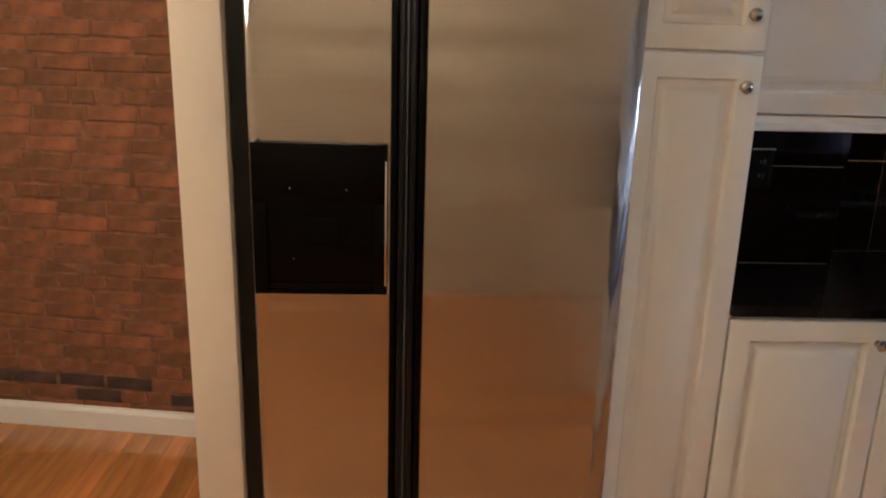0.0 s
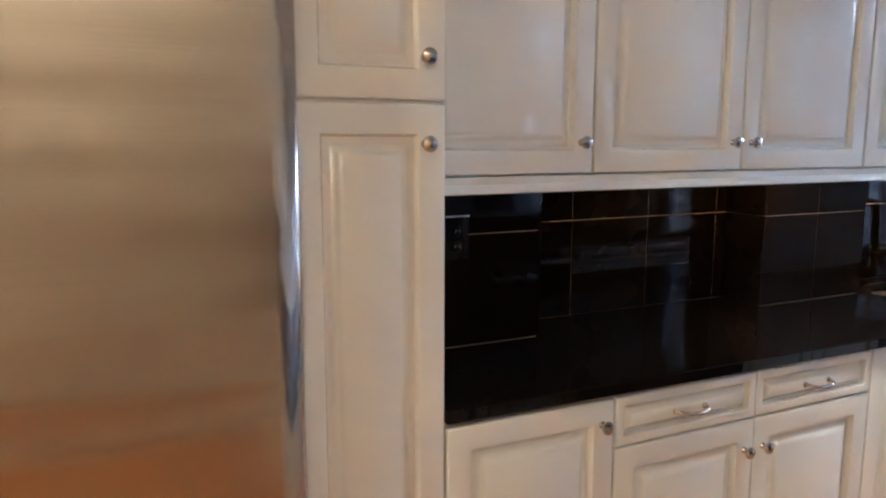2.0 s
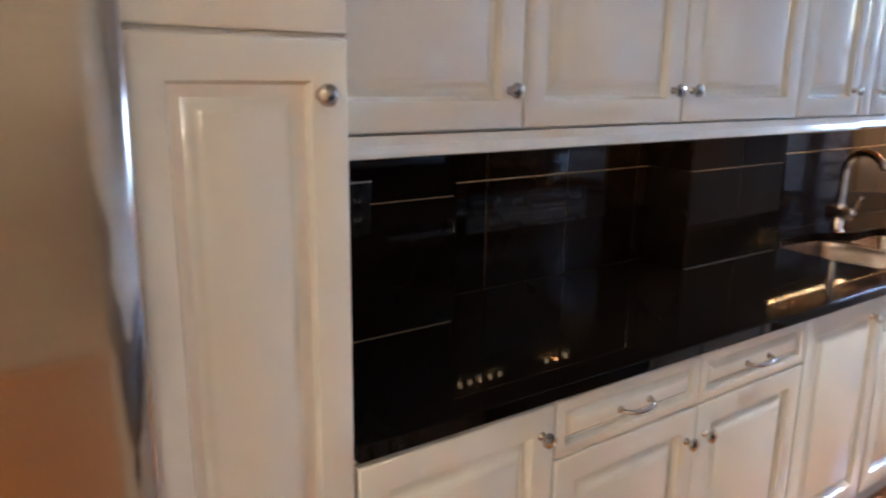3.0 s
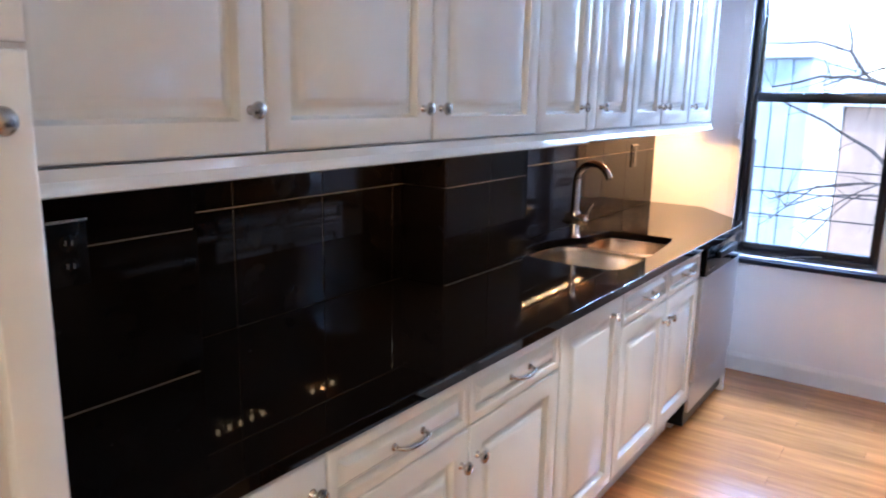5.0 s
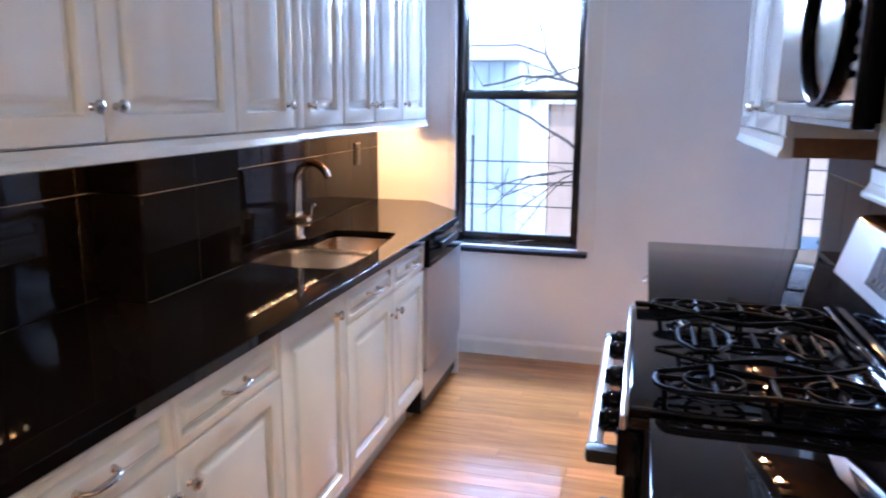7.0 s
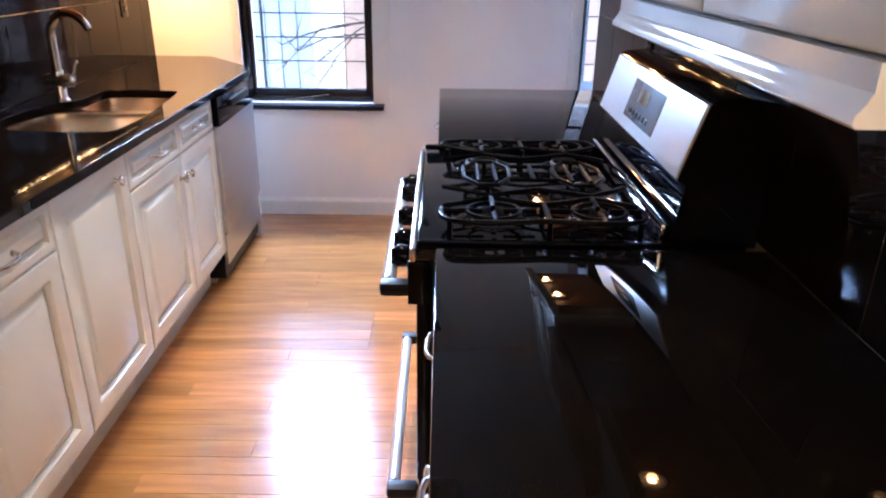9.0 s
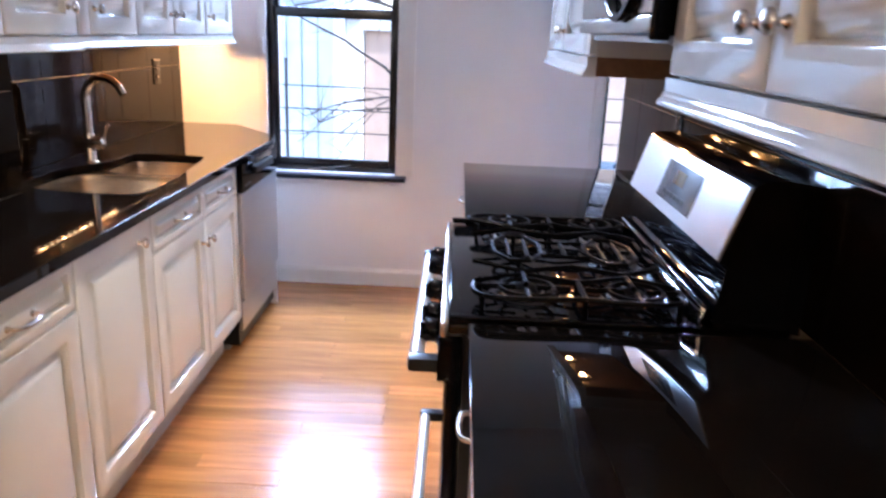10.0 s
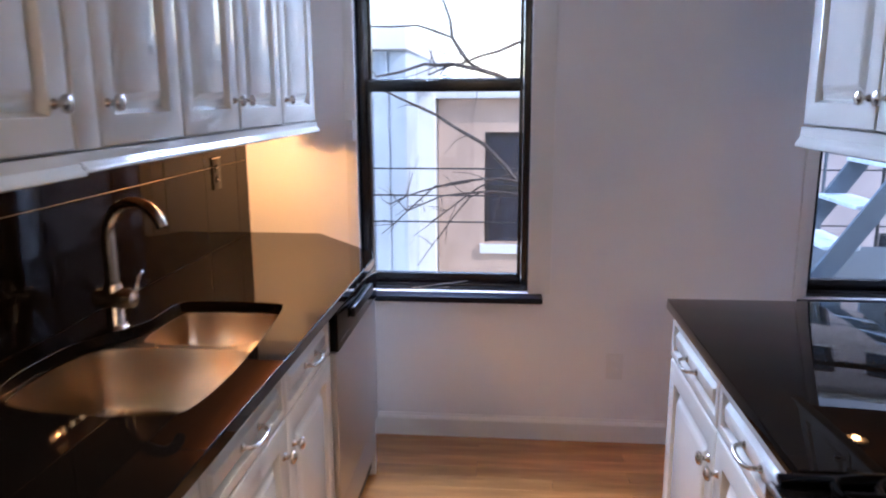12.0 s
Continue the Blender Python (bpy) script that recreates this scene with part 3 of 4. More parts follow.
outlet("outlet", 0.968, 2.220, 1.212, -1, M_PLATE, "black double outlet on the black tiles")
outlet("outlet", 4.165, 2.391, 1.195, -1, M_PLATE, "black double outlet on the tiles beside the window")
outlet("outlet", 2.75, 0.172, 1.19, 1, M_PLATE, "black double outlet above the range worktop")
outlet("outlet", 1.33, 0.172, 1.19, 1, M_PLATE, "black double outlet above the worktop")
wo = thing("outlet", (WX, 0.826, 0.345), "white double outlet low on the window wall", "outlet")
part("plate", boxes((WX - 0.006, WX, 0.79, 0.862, 0.287, 0.403), bevel=0.002), M_PLATEW, wo)
for dz in (-0.021, 0.021):
    part("socket", boxes((WX - 0.0085, WX - 0.006, 0.812, 0.840, 0.345 + dz - 0.014, 0.345 + dz + 0.014), bevel=0.001), M_PLATEW, wo)
ws = thing("wall_switch", (WX - 0.012, 1.938, 1.345), "small white alarm box on the window casing", "switch")
part("housing", boxes((WX - 0.036, WX - 0.0125, 1.922, 1.954, 1.30, 1.385), bevel=0.004), M_PLATEW, ws)

# rows of tiny bulbs under the wall cupboards
for x0, x1, n, y in ((1.64, 1.82, 5, 2.06), (2.05, 2.15, 2, 2.06), (3.46, 4.18, 15, 2.11)):
    st = thing("light_strip", ((x0 + x1) / 2, y, 1.376), "under-cupboard strip of tiny warm bulbs", "lamp", "light strips under the cupboards")
    part("rail", boxes((x0 - 0.02, x1 + 0.02, y - 0.012, y + 0.012, 1.376, 1.3838), bevel=0.002), M_RAW, st)
    if n > 6:
        # Lip and end plate are added to give the wall glow its slanting edge.
        part("lip", boxes((x0 - 0.02, x1 + 0.02, y - 0.012, y - 0.009, 1.3555, 1.3758), (x1 + 0.0202, x1 + 0.0232, y - 0.012, y + 0.012, 1.352, 1.387)), M_RAW, st, "unseen brown lip added to cut the bulbs' light")
    for i in range(n):
        bb = bmesh.new()
        lathe(bb, pose(x0 + (x1 - x0) * i / (n - 1), y, 1.376, 180), [(0.004, 0), (0.0055, 0.004), (0.0055, 0.014), (0.004, 0.018), (0.001, 0.0195)], 8)
        part("bulb", bb, M_BULB, st, "glowing warm bulb")

# ---- fridge ----
fr = thing("refrigerator", (-0.04, 2.08, 0), "side-by-side stainless refrigerator with a black ice dispenser", "refrigerator")
part("cabinet", boxes((-0.475, 0.405, 1.80, 2.39, 0.03, 1.77), bevel=0.006), M_BLACKM, fr)
# Added black filler standing in for the shadow between fridge and wall.
part("door_seal", boxes((-0.530, -0.4885, 1.752, 1.797, 0.02, 1.77)), M_BLACKM, fr, "black strip that puts shade in the gap by the wall")
part("base_grille", boxes((-0.47, 0.40, 1.80, 1.83, 0.0, 0.09)), M_BLACKM, fr)


def bowed(x0, x1, z0, z1, yf, yb, swell=0.012, edge=0.03, side=0):
    """A door whose front bows a little and rounds off at its outer upright edge."""
    pts = []
    n = 10
    w = x1 - x0
    for i in range(n + 1):
        u = i / n
        x = x0 + w * u
        y = yf + swell * (2 * u - 1) ** 2
        pts.append((x, y))
    if side < 0:
        pts = [(x0, yf + swell + edge)] + [(x0 + edge * (1 - math.cos(a)), yf + swell + edge * (1 - math.sin(a))) for a in (0.35, 0.75, 1.15)] + [p for p in pts if p[0] > x0 + edge]
    if side > 0:
        pts = [p for p in pts if p[0] < x1 - edge] + [(x1 - edge * (1 - math.cos(a)), yf + swell + edge * (1 - math.sin(a))) for a in (1.15, 0.75, 0.35)] + [(x1, yf + swell + edge)]
    loop = pts + [(x1, yb), (x0, yb)]
    bm = bmesh.new()
    zs = [(z0, 0.004), (z0 + 0.004, 0), (z1 - 0.004, 0), (z1, 0.004)]
    rings(bm, [[(x, y + d, z) for x, y in loop] for z, d in zs])
    return bm


fd = part("freezer_door", bowed(-0.487, -0.160, 0.10, 1.765, 1.706, 1.795, 0.004, 0.016, -1), M_STEEL, fr)
part("hinge_trim", boxes((-0.1245, -0.1195, 1.692, 1.70, 0.12, 1.75), bevel=0.001), M_LCD, fr, "thin grey strip between the grips")
rd = part("fridge_door", bowed(-0.078, 0.415, 0.10, 1.765, 1.706, 1.795, 0.004, 0.016, 1), M_STEEL, fr)
part("black_edge", boxes((-0.1585, -0.142, 1.700, 1.795, 0.10, 1.765), bevel=0.004), M_BLACK, fd, "glossy black door edge")
part("black_edge", boxes((-0.100, -0.0795, 1.700, 1.795, 0.10, 1.765), bevel=0.004), M_BLACK, rd, "glossy black door edge")
part("handle", boxes((-0.140, -0.127, 1.672, 1.70, 0.35, 1.74), bevel=0.005), M_BLACKM, fd, "long black grip")
part("handle", boxes((-0.115, -0.102, 1.672, 1.70, 0.35, 1.74), bevel=0.005), M_BLACKM, rd, "long black grip")
dp = part("ice_dispenser", boxes((-0.478, -0.165, 1.6985, 1.7045, 0.962, 1.322), bevel=0.002), M_BLACK, fd, "glossy black ice and water dispenser")
part("control_face", boxes((-0.478, -0.165, 1.692, 1.698, 1.187, 1.322), bevel=0.002), M_BLACK, dp)
for q in ((-0.478, -0.446, 0.962, 1.185), (-0.197, -0.165, 0.962, 1.185), (-0.444, -0.199, 0.962, 0.990)):
    part("frame_bar", boxes((q[0], q[1], 1.692, 1.698, q[2], q[3]), bevel=0.002), M_BLACK, dp)
part("paddle", boxes((-0.36, -0.28, 1.690, 1.6975, 1.06, 1.15), bevel=0.003), M_BLACK, dp, "black dispenser paddle")
part("trim", boxes((-0.171, -0.1665, 1.6875, 1.6915, 0.985, 1.285), bevel=0.001), M_CHROME, dp, "thin bright trim strip")
for px, pz in ((-0.39, 1.218), (-0.26, 1.216), (-0.385, 1.05)):
    bm = bmesh.new()
    lathe(bm, pose(px, 1.6918, pz, 90), [(0.0028, 0), (0.0028, 0.0015), (0.001, 0.003)], 10)
    part("button", bm, M_LCD, dp, "small grey button")

# ---- kitchen, range side ----
SB = "white raised-panel base cupboards along the range wall"
YS = 0.812
base_cabinet(2.590, 3.550, 1, YS, 0.165, ("double", 3.07), "white raised-panel base cabinet with two drawers over two doors", SB)
base_cabinet(0.945, 1.745, 1, YS, 0.165, ("double", 1.345), "white raised-panel base cabinet beside the range", SB)
for x0, x1 in ((0.930, 1.747), (2.588, 3.565)):
    w = solo("worktop", boxes((x0, x1, 0.161, 0.829, 0.880, 0.910), bevel=0.004), M_GRAN, "polished black granite worktop beside the range", "worktop")
SU = "white raised-panel wall cupboards along the range wall"
wall_cabinet(0.945, 1.765, 1, 0.502, 0.174, [(0.947, 1.352, 1.312), (1.354, 1.763, 1.394)], 1.388, 1.335, "glossy white raised-panel wall cupboard beside the microwave", SU)
wall_cabinet(2.585, 3.565, 1, 0.502, 0.174, [(2.587, 2.690, None), (2.692, 3.168, 3.128), (3.170, 3.563, 3.208)], 1.400, 1.340, "white raised-panel wall cupboard by the far window", SU, raw=True)

# gas range
RX0, RX1 = 1.767, 2.573
rg = thing("gas_range", (2.17, 0.5, 0), "black and stainless freestanding gas range", "range")
part("body", boxes((RX0, RX1, 0.20, 0.835, 0.04, 0.872)), M_BLACKM, rg)
part("cooktop", boxes((RX0, RX1, 0.20, 0.868, 0.874, 0.898), bevel=0.007), M_ENAM, rg, "glossy black enamel cooktop")
for x0 in (RX0, RX1 - 0.022):
    part("side_rim", boxes((x0, x0 + 0.022, 0.20, 0.868, 0.8985, 0.914), bevel=0.006), M_BLACK, rg, "raised black rim of the cooktop")
# rolled front edge
part("front_trim", boxes((RX0, RX1, 0.869, 0.882, 0.868, 0.899), bevel=0.005), M_STEEL, rg, "bright steel front lip")
cpn = bmesh.new()
rings(cpn, [[(x, 0.840, 0.775), (x, 0.872, 0.780), (x, 0.884, 0.790), (x, 0.878, 0.866), (x, 0.840, 0.868)] for x in (RX0 + 0.016, RX1 - 0.016)])
panel = part("control_panel", cpn, M_STEELV, rg, "grey steel knob panel")
part("end_cap", boxes((RX0, RX0 + 0.0155, 0.838, 0.886, 0.772, 0.868), bevel=0.004), M_BLACK, panel, "black end cap")
part("end_cap", boxes((RX1 - 0.0155, RX1, 0.838, 0.886, 0.772, 0.868), bevel=0.004), M_BLACK, panel, "black end cap")
kn = bmesh.new()
lathe(kn, pose(0, 0, 0, -86), [(0.030, 0), (0.030, 0.006), (0.025, 0.010), (0.026, 0.030), (0.022, 0.037), (0.002, 0.038)], 20)
box(kn, -0.006, 0.006, 0.008, 0.046, -0.018, 0.018, bevel=0.002)
RK = mesh_of("knob", kn, M_BLACK)
for kx in (1.895, 1.995, 2.155, 2.345, 2.440):
    piece("knob", RK, panel, (kx, 0.882, 0.828), 0, "glossy black burner knob")
od = part("oven_door", boxes((RX0 + 0.003, RX1 - 0.003, 0.838, 0.868, 0.315, 0.770), bevel=0.006), M_BLACK, rg, "glossy black oven door")
part("window", boxes((RX0 + 0.12, RX1 - 0.12, 0.8685, 0.871, 0.40, 0.66), bevel=0.001), M_ENAM, od, "dark oven glass")
wd = part("warming_drawer", boxes((RX0 + 0.003, RX1 - 0.003, 0.838, 0.864, 0.075, 0.305), bevel=0.006), M_BLACK, rg, "black lower drawer")


def bar(parent, z, y):
    bm = bmesh.new()
    tube(bm, [(RX0 + 0.055, y, z), (RX1 - 0.055, y, z)], 0.0155, 14)
    h = part("handle", bm, M_SILV, parent, "straight steel bar handle")
    for x in (RX0 + 0.035, RX1 - 0.035):
        part("bracket", boxes((x - 0.020, x + 0.020, 0.866, y + 0.017, z - 0.016, z + 0.016), bevel=0.012), M_BLACKM, h, "black handle end")


bar(od, 0.797, 0.930)
bar(wd, 0.262, 0.925)
# backguard
bgm = bmesh.new()
prof = [(0.175, 0.900), (0.34, 0.900), (0.352, 0.925), (0.335, 1.035), (0.353, 1.040), (0.308, 1.192), (0.296, 1.200), (0.240, 1.205), (0.175, 1.195)]
rings(bgm, [[(x, y, z) for y, z in prof] for x in (1.788, 2.544)])
bg = part("backguard", bgm, M_ENAM, rg, "tall glossy black backguard")
slope = math.degrees(math.atan2(0.045, 0.152))
pl = boxes((-0.376, 0.366, -0.003, 0.003, -0.076, 0.076), bevel=0.002)
bmesh.ops.transform(pl, matrix=pose(2.17, 0.3325, 1.117, slope), verts=pl.verts[:])
face = part("clock_panel", pl, M_SILV, bg, "bright steel clock panel")
for nm, ax0, ax1, az0, az1, mm, d in (("display", -0.150, 0.115, -0.048, 0.048, M_LCD, 0.004), ("readout", -0.045, 0.03, 0.0, 0.034, M_AMBER, 0.0052)):
    q = boxes((ax0, ax1, 0.002, d, az0, az1), bevel=0.0005)
    bmesh.ops.transform(q, matrix=pose(2.17, 0.3325, 1.117, slope), verts=q.verts[:])
    part(nm, q, mm, face, "grey clock display")
for i in range(6):
    q = boxes((-0.088 + 0.03 * i, -0.07 + 0.03 * i, 0.004, 0.0055, -0.034, -0.022 + 0.0), bevel=0.0004)
    bmesh.ops.transform(q, matrix=pose(2.17, 0.3325, 1.117, slope), verts=q.verts[:])
    part("button", q, M_BLACKM, face, "small dark button")
part("vent_strip", boxes((1.80, 2.54, 0.3535, 0.370, 0.905, 0.945), bevel=0.007), M_CHROME, rg, "bright steel strip at the foot of the backguard")
# burners
for bx in (1.945, 2.395):
    for by, r in ((0.475, 0.032), (0.705, 0.040)):
        bm = bmesh.new()
        lathe(bm, pose(bx, by, 0.8985), [(r * 2.0, 0), (r * 1.9, 0.002), (r * 1.4, 0.003), (r * 1.3, 0.001)], 24)
        bu = part("burner", bm, M_ENAM, rg, "black enamel burner bowl")
        bm = bmesh.new()
        lathe(bm, pose(bx, by, 0.9015), [(r * 1.15, 0), (r * 1.15, 0.008), (r * 1.02, 0.010)], 24)
        part("burner_head", bm, M_BURN, bu, "aluminium burner head")
        bm = bmesh.new()
        lathe(bm, pose(bx, by, 0.9125), [(r, 0), (r * 1.02, 0.004), (r * 0.9, 0.008), (r * 0.3, 0.009)], 24)
        part("cap", bm, M_IRON, bu, "black burner cap")


def strand(xs, z):
    """A cast bar that waves from the front of the cooktop to the back."""
    bm_pts = []
    ys = (0.815, 0.775, 0.705, 0.645, 0.590, 0.535, 0.475, 0.410, 0.385)
    for x, y in zip(xs, ys):
        bm_pts.append((x, y, z))
    return bm_pts


gz = 0.936
for side, wx in ((-1, 1.998), (1, 2.385)):
    bm = bmesh.new()
    for s in (-1, 1):
        wave = [wx + s * d for d in (0.072, 0.050, 0.008, 0.036, 0.058, 0.036, 0.008, 0.050, 0.072)]
        tube(bm, strand(wave, gz), 0.0062, 6)
    outer = 1.825 if side < 0 else 2.525
    edge = wx + side * 0.072
    # outer bar, its ends rounding in to the waving bars
    frame_bar = soften([(edge, 0.815, gz), (outer - side * 0.040, 0.822, gz), (outer, 0.795, gz), (outer, 0.66, gz), (outer - side * 0.014, 0.59, gz), (outer, 0.52, gz), (outer, 0.405, gz), (outer - side * 0.040, 0.378, gz), (edge, 0.385, gz)], 1)[:-2]
    tube(bm, frame_bar, 0.0062, 6)
    tube(bm, [(outer - side * 0.014, 0.59, gz), (wx + side * 0.058, 0.59, gz)], 0.0056, 6)
    gx = (outer + wx) / 2 + side * 0.014
    for by in (0.475, 0.705):
        ring_bar = [(gx + 0.054 * math.cos(radians(22.5 * k)), by + 0.058 * math.sin(radians(22.5 * k)), gz) for k in range(17)]
        tube(bm, ring_bar, 0.0056, 6)
        for px, py in ((outer, by), (wx + side * 0.01, by)):
            tube(bm, [(px, py, gz), (gx + (px - gx) * 0.22, py, gz)], 0.0062, 6)
        for py in (by + 0.108, by - 0.092):
            tube(bm, [(gx, py, gz), (gx, by + (py - by) * 0.22, gz)], 0.0062, 6)
    for py in (0.80, 0.59, 0.40):
        for px in (outer - side * 0.006, wx + side * 0.040):
            tube(bm, [(px, py, gz), (px, py, 0.8985)], 0.0062, 6)
    part("grate", bm, M_IRON, rg, "wavy cast iron grate")
bm = bmesh.new()
for by in (0.475, 0.705):
    rp = [(2.19 + 0.112 * math.cos(radians(22.5 + 45 * k)), by + 0.062 * math.sin(radians(22.5 + 45 * k)), gz) for k in range(9)]
    tube(bm, rp, 0.0060, 6)
    for sy in (-1, 1):
        tube(bm, [(2.19 - 0.075, by + sy * 0.022, gz), (2.19 + 0.075, by + sy * 0.022, gz)], 0.0054, 6)
        tube(bm, [(2.19, by + sy * 0.028, gz), (2.19, by + sy * 0.056, gz)], 0.0054, 6)
    for sx in (-1, 1):
        tube(bm, [(2.19 + sx * 0.098, by, gz), (2.19 + sx * 0.098, by, 0.8985)], 0.006, 6)
for gx in (2.13, 2.25):
    tube(bm, [(gx, 0.530, gz), (gx, 0.650, gz)], 0.0058, 6)
tube(bm, [(2.13, 0.59, gz), (2.25, 0.59, gz)], 0.0058, 6)
part("grate", bm, M_IRON, rg, "middle cast iron grate with two octagons")

# microwave above the range
mw = thing("microwave", (2.17, 0.35, 1.465), "stainless over-the-range microwave with an oval black door ring", "microwave")
part("body", boxes((1.785, 2.560, 0.175, 0.512, 1.455, 1.885), bevel=0.004), M_BLACK, mw)
part("underside", boxes((1.80, 2.545, 0.18, 0.50, 1.442, 1.4535)), M_STEELV, mw, "grey vented underside")
hl = bmesh.new()
lathe(hl, pose(2.17, 0.36, 1.4415, 180), [(0.032, 0), (0.030, 0.004), (0.020, 0.006), (0.002, 0.007)], 20)
part("hood_light", hl, M_PLATEW, mw, "unlit frosted cooktop light")
md = part("door", boxes((1.790, 2.560, 0.5135, 0.536, 1.492, 1.885), bevel=0.006), M_STEEL, mw, "polished steel door")
part("lip", boxes((1.790, 2.560, 0.5135, 0.540, 1.458, 1.489), bevel=0.005), M_STEEL, mw, "steel bottom lip")
part("side_cheek", boxes((1.770, 1.784, 0.504, 0.541, 1.445, 1.885), bevel=0.006), M_BLACK, mw, "thick black edge of the housing")
rg2 = bmesh.new()
tube(rg2, [(2.005 + 0.165 * math.cos(a), 0.546, 1.640 + 0.150 * math.sin(a)) for a in [2 * math.pi * i / 48 for i in range(49)]], 0.0165, 10, flat=0.6)
part("ring", rg2, M_BLACK, md, "black oval ring")
vents = bmesh.new()
for i in range(9):
    box(vents, 1.805, 1.835, 0.5365, 0.539, 1.53 + i * 0.027, 1.543 + i * 0.027)
part("vents", vents, M_BLACK, md, "short black slots")
part("badge", boxes((2.235, 2.252, 0.5365, 0.5385, 1.66, 1.71), bevel=0.001), M_PLATEW, md, "small pale label")
solo("microwave_cabinet", boxes((1.768, 2.582, 0.175, 0.48, 1.888, 2.36)), M_CARC, "white cupboard box above the microwave", "cabinet")

for px in (1.45, 2.88, 3.26):
    pk = thing("puck_lamp", (px, 0.44, 1.372), "small round lamp under a white cupboard", "lamp", "puck lamps under the cupboards")
    bm = bmesh.new()
    lathe(bm, pose(px, 0.44, 1.384, 180), [(0.035, 0), (0.035, 0.006), (0.030, 0.008), (0.016, 0.008), (0.014, 0.002)], 20)
    part("housing", bm, M_PLATEW, pk)
    bm = bmesh.new()
    lathe(bm, pose(px, 0.44, 1.382, 180), [(0.012, 0), (0.011, 0.002), (0.002, 0.003)], 16)
    part("lens", bm, M_BULB, pk, "glowing warm lens")

# ceiling spot, and the domes of the added living room lamps
spot = thing("ceiling_spot", (2.5, 1.22, H), "small recessed ceiling spot with a nickel ring", "lamp")
bm = bmesh.new()
lathe(bm, pose(2.5, 1.22, H, 180), [(0.115, 0), (0.115, 0.010), (0.10, 0.016), (0.09, 0.016), (0.088, 0.004)], 32)
part("ring", bm, M_NICK, spot)
for lx, ly, watts in FILL_LAMPS:
    cl = thing("ceiling_light", (lx, ly, H), "unseen round ceiling light added to fill the living room", "lamp", "ceiling lights")
    bm = bmesh.new()
    lathe(bm, pose(lx, ly, H, 180), [(0.12, 0), (0.12, 0.012), (0.11, 0.018)], 32)
    part("base", bm, M_NICK, cl)
    bm = bmesh.new()
    lathe(bm, pose(lx, ly, H - 0.0185, 180), [(0.105, 0), (0.10, 0.025), (0.075, 0.050), (0.04, 0.062), (0.002, 0.066)], 32)
    part("shade", bm, M_LAMP, cl, "glowing warm glass dome")

# ---- outside ----
solo("ground", boxes((WX + 0.35, 400, -300, 300, -3.4, -3.2)), M_YARD, "grey concrete back yard", "ground", kind="structure", smooth=False)


def building(x, y0, y1, z1, m, label, rows, wz):
    b = thing("building", (x, (y0 + y1) / 2, -3.2), label, "building", "houses across the yard")
    bm = bmesh.new()
    cols = sorted(rows)
    edge = y0
    zs = sorted(wz)
    for c in cols:
        box(bm, x, x + 0.4, edge, c, -3.2, z1)
        zz = -3.2
        for z in zs:
            box(bm, x, x + 0.4, c, c + 1.0, zz, z)
            zz = z + 1.7
        box(bm, x, x + 0.4, c, c + 1.0, zz, z1)
        edge = c + 1.0
    box(bm, x, x + 0.4, edge, y1, -3.2, z1)
    box(bm, x + 0.4, x + 6, y0, y1, -3.2, z1)
    part("wall", bm, m, b, smooth=False)
    if not rows:
        n = max(1, round((y1 - y0) / 0.22))
        w = (y1 - y0) / n
        for i in range(n):
            part("board", boxes((x - 0.03 - 0.02 * (i % 2), x - 0.004, y0 + i * w + 0.012, y0 + (i + 1) * w - 0.012, -3.2, z1 - 0.01)), m, b, smooth=False)
    part("cornice", boxes((x - 0.25, x + 6, y0 - 0.05, y1 + 0.05, z1 + 0.004, z1 + 0.3), bevel=0.03), M_PALE, b)
    for c in cols:
        for z in zs:
            w = part("window", boxes((x + 0.14, x + 0.24, c, c + 0.07, z, z + 1.7), (x + 0.14, x + 0.24, c + 0.93, c + 1.0, z, z + 1.7), (x + 0.14, x + 0.24, c + 0.07, c + 0.93, z + 0.82, z + 0.88), (x + 0.14, x + 0.24, c + 0.07, c + 0.93, z + 1.63, z + 1.7)), M_RAIL, b)
            part("pane", boxes((x + 0.2, x + 0.22, c + 0.07, c + 0.93, z, z + 1.63)), M_DARKWIN, w, "dark glass")
            part("sill", boxes((x - 0.08, x + 0.14, c - 0.06, c + 1.06, z - 0.14, z - 0.002)), M_PALE, w, "pale stone sill")
    return b


building(11.0, 2.64, 4.4, 2.05, M_SIDING, "pale blue rendered rear extension with a low roofline", [], [])
# Pale wall strip fills the bright gap between the two houses.
building(12.2, 2.40, 2.66, 1.6, M_PALE, "narrow pale wall strip closing the gap between the houses", [], [])
building(12.5, -2.2, 2.38, 1.44, M_PINK, "pinkish tan rendered house wall with a dark window", [0.68], [-0.75])
building(13.5, -9.0, -2.3, 7.0, M_GREYF, "tall pinkish grey house back with dark windows", [-7.5, -5.6, -3.9], [-2.4, 0.8, 4.0])
building(14.0, 4.6, 12.0, 2.4, M_PALE, "pale stone house back with dark windows", [5.4, 7.9], [-2.4, 0.4])

# yard fence rails between the posts
fn = thing("yard_railing", (6.6, 1.2, -3.2), "black iron railing across the yard", "railing")
for z in (0.60, 0.79, 0.98):
    bm = bmesh.new()
    tube(bm, [(6.6, -2.6, z), (6.6, 4.2, z)], 0.006, 6)
    part("rail", bm, M_RAIL, fn)
for y in (-2.6, -1.2, 0.3, 2.3, 4.2):
    bm = bmesh.new()
    tube(bm, [(6.6, y, -3.2), (6.6, y, 1.2)], 0.012, 6)
    part("post", bm, M_RAIL, fn)

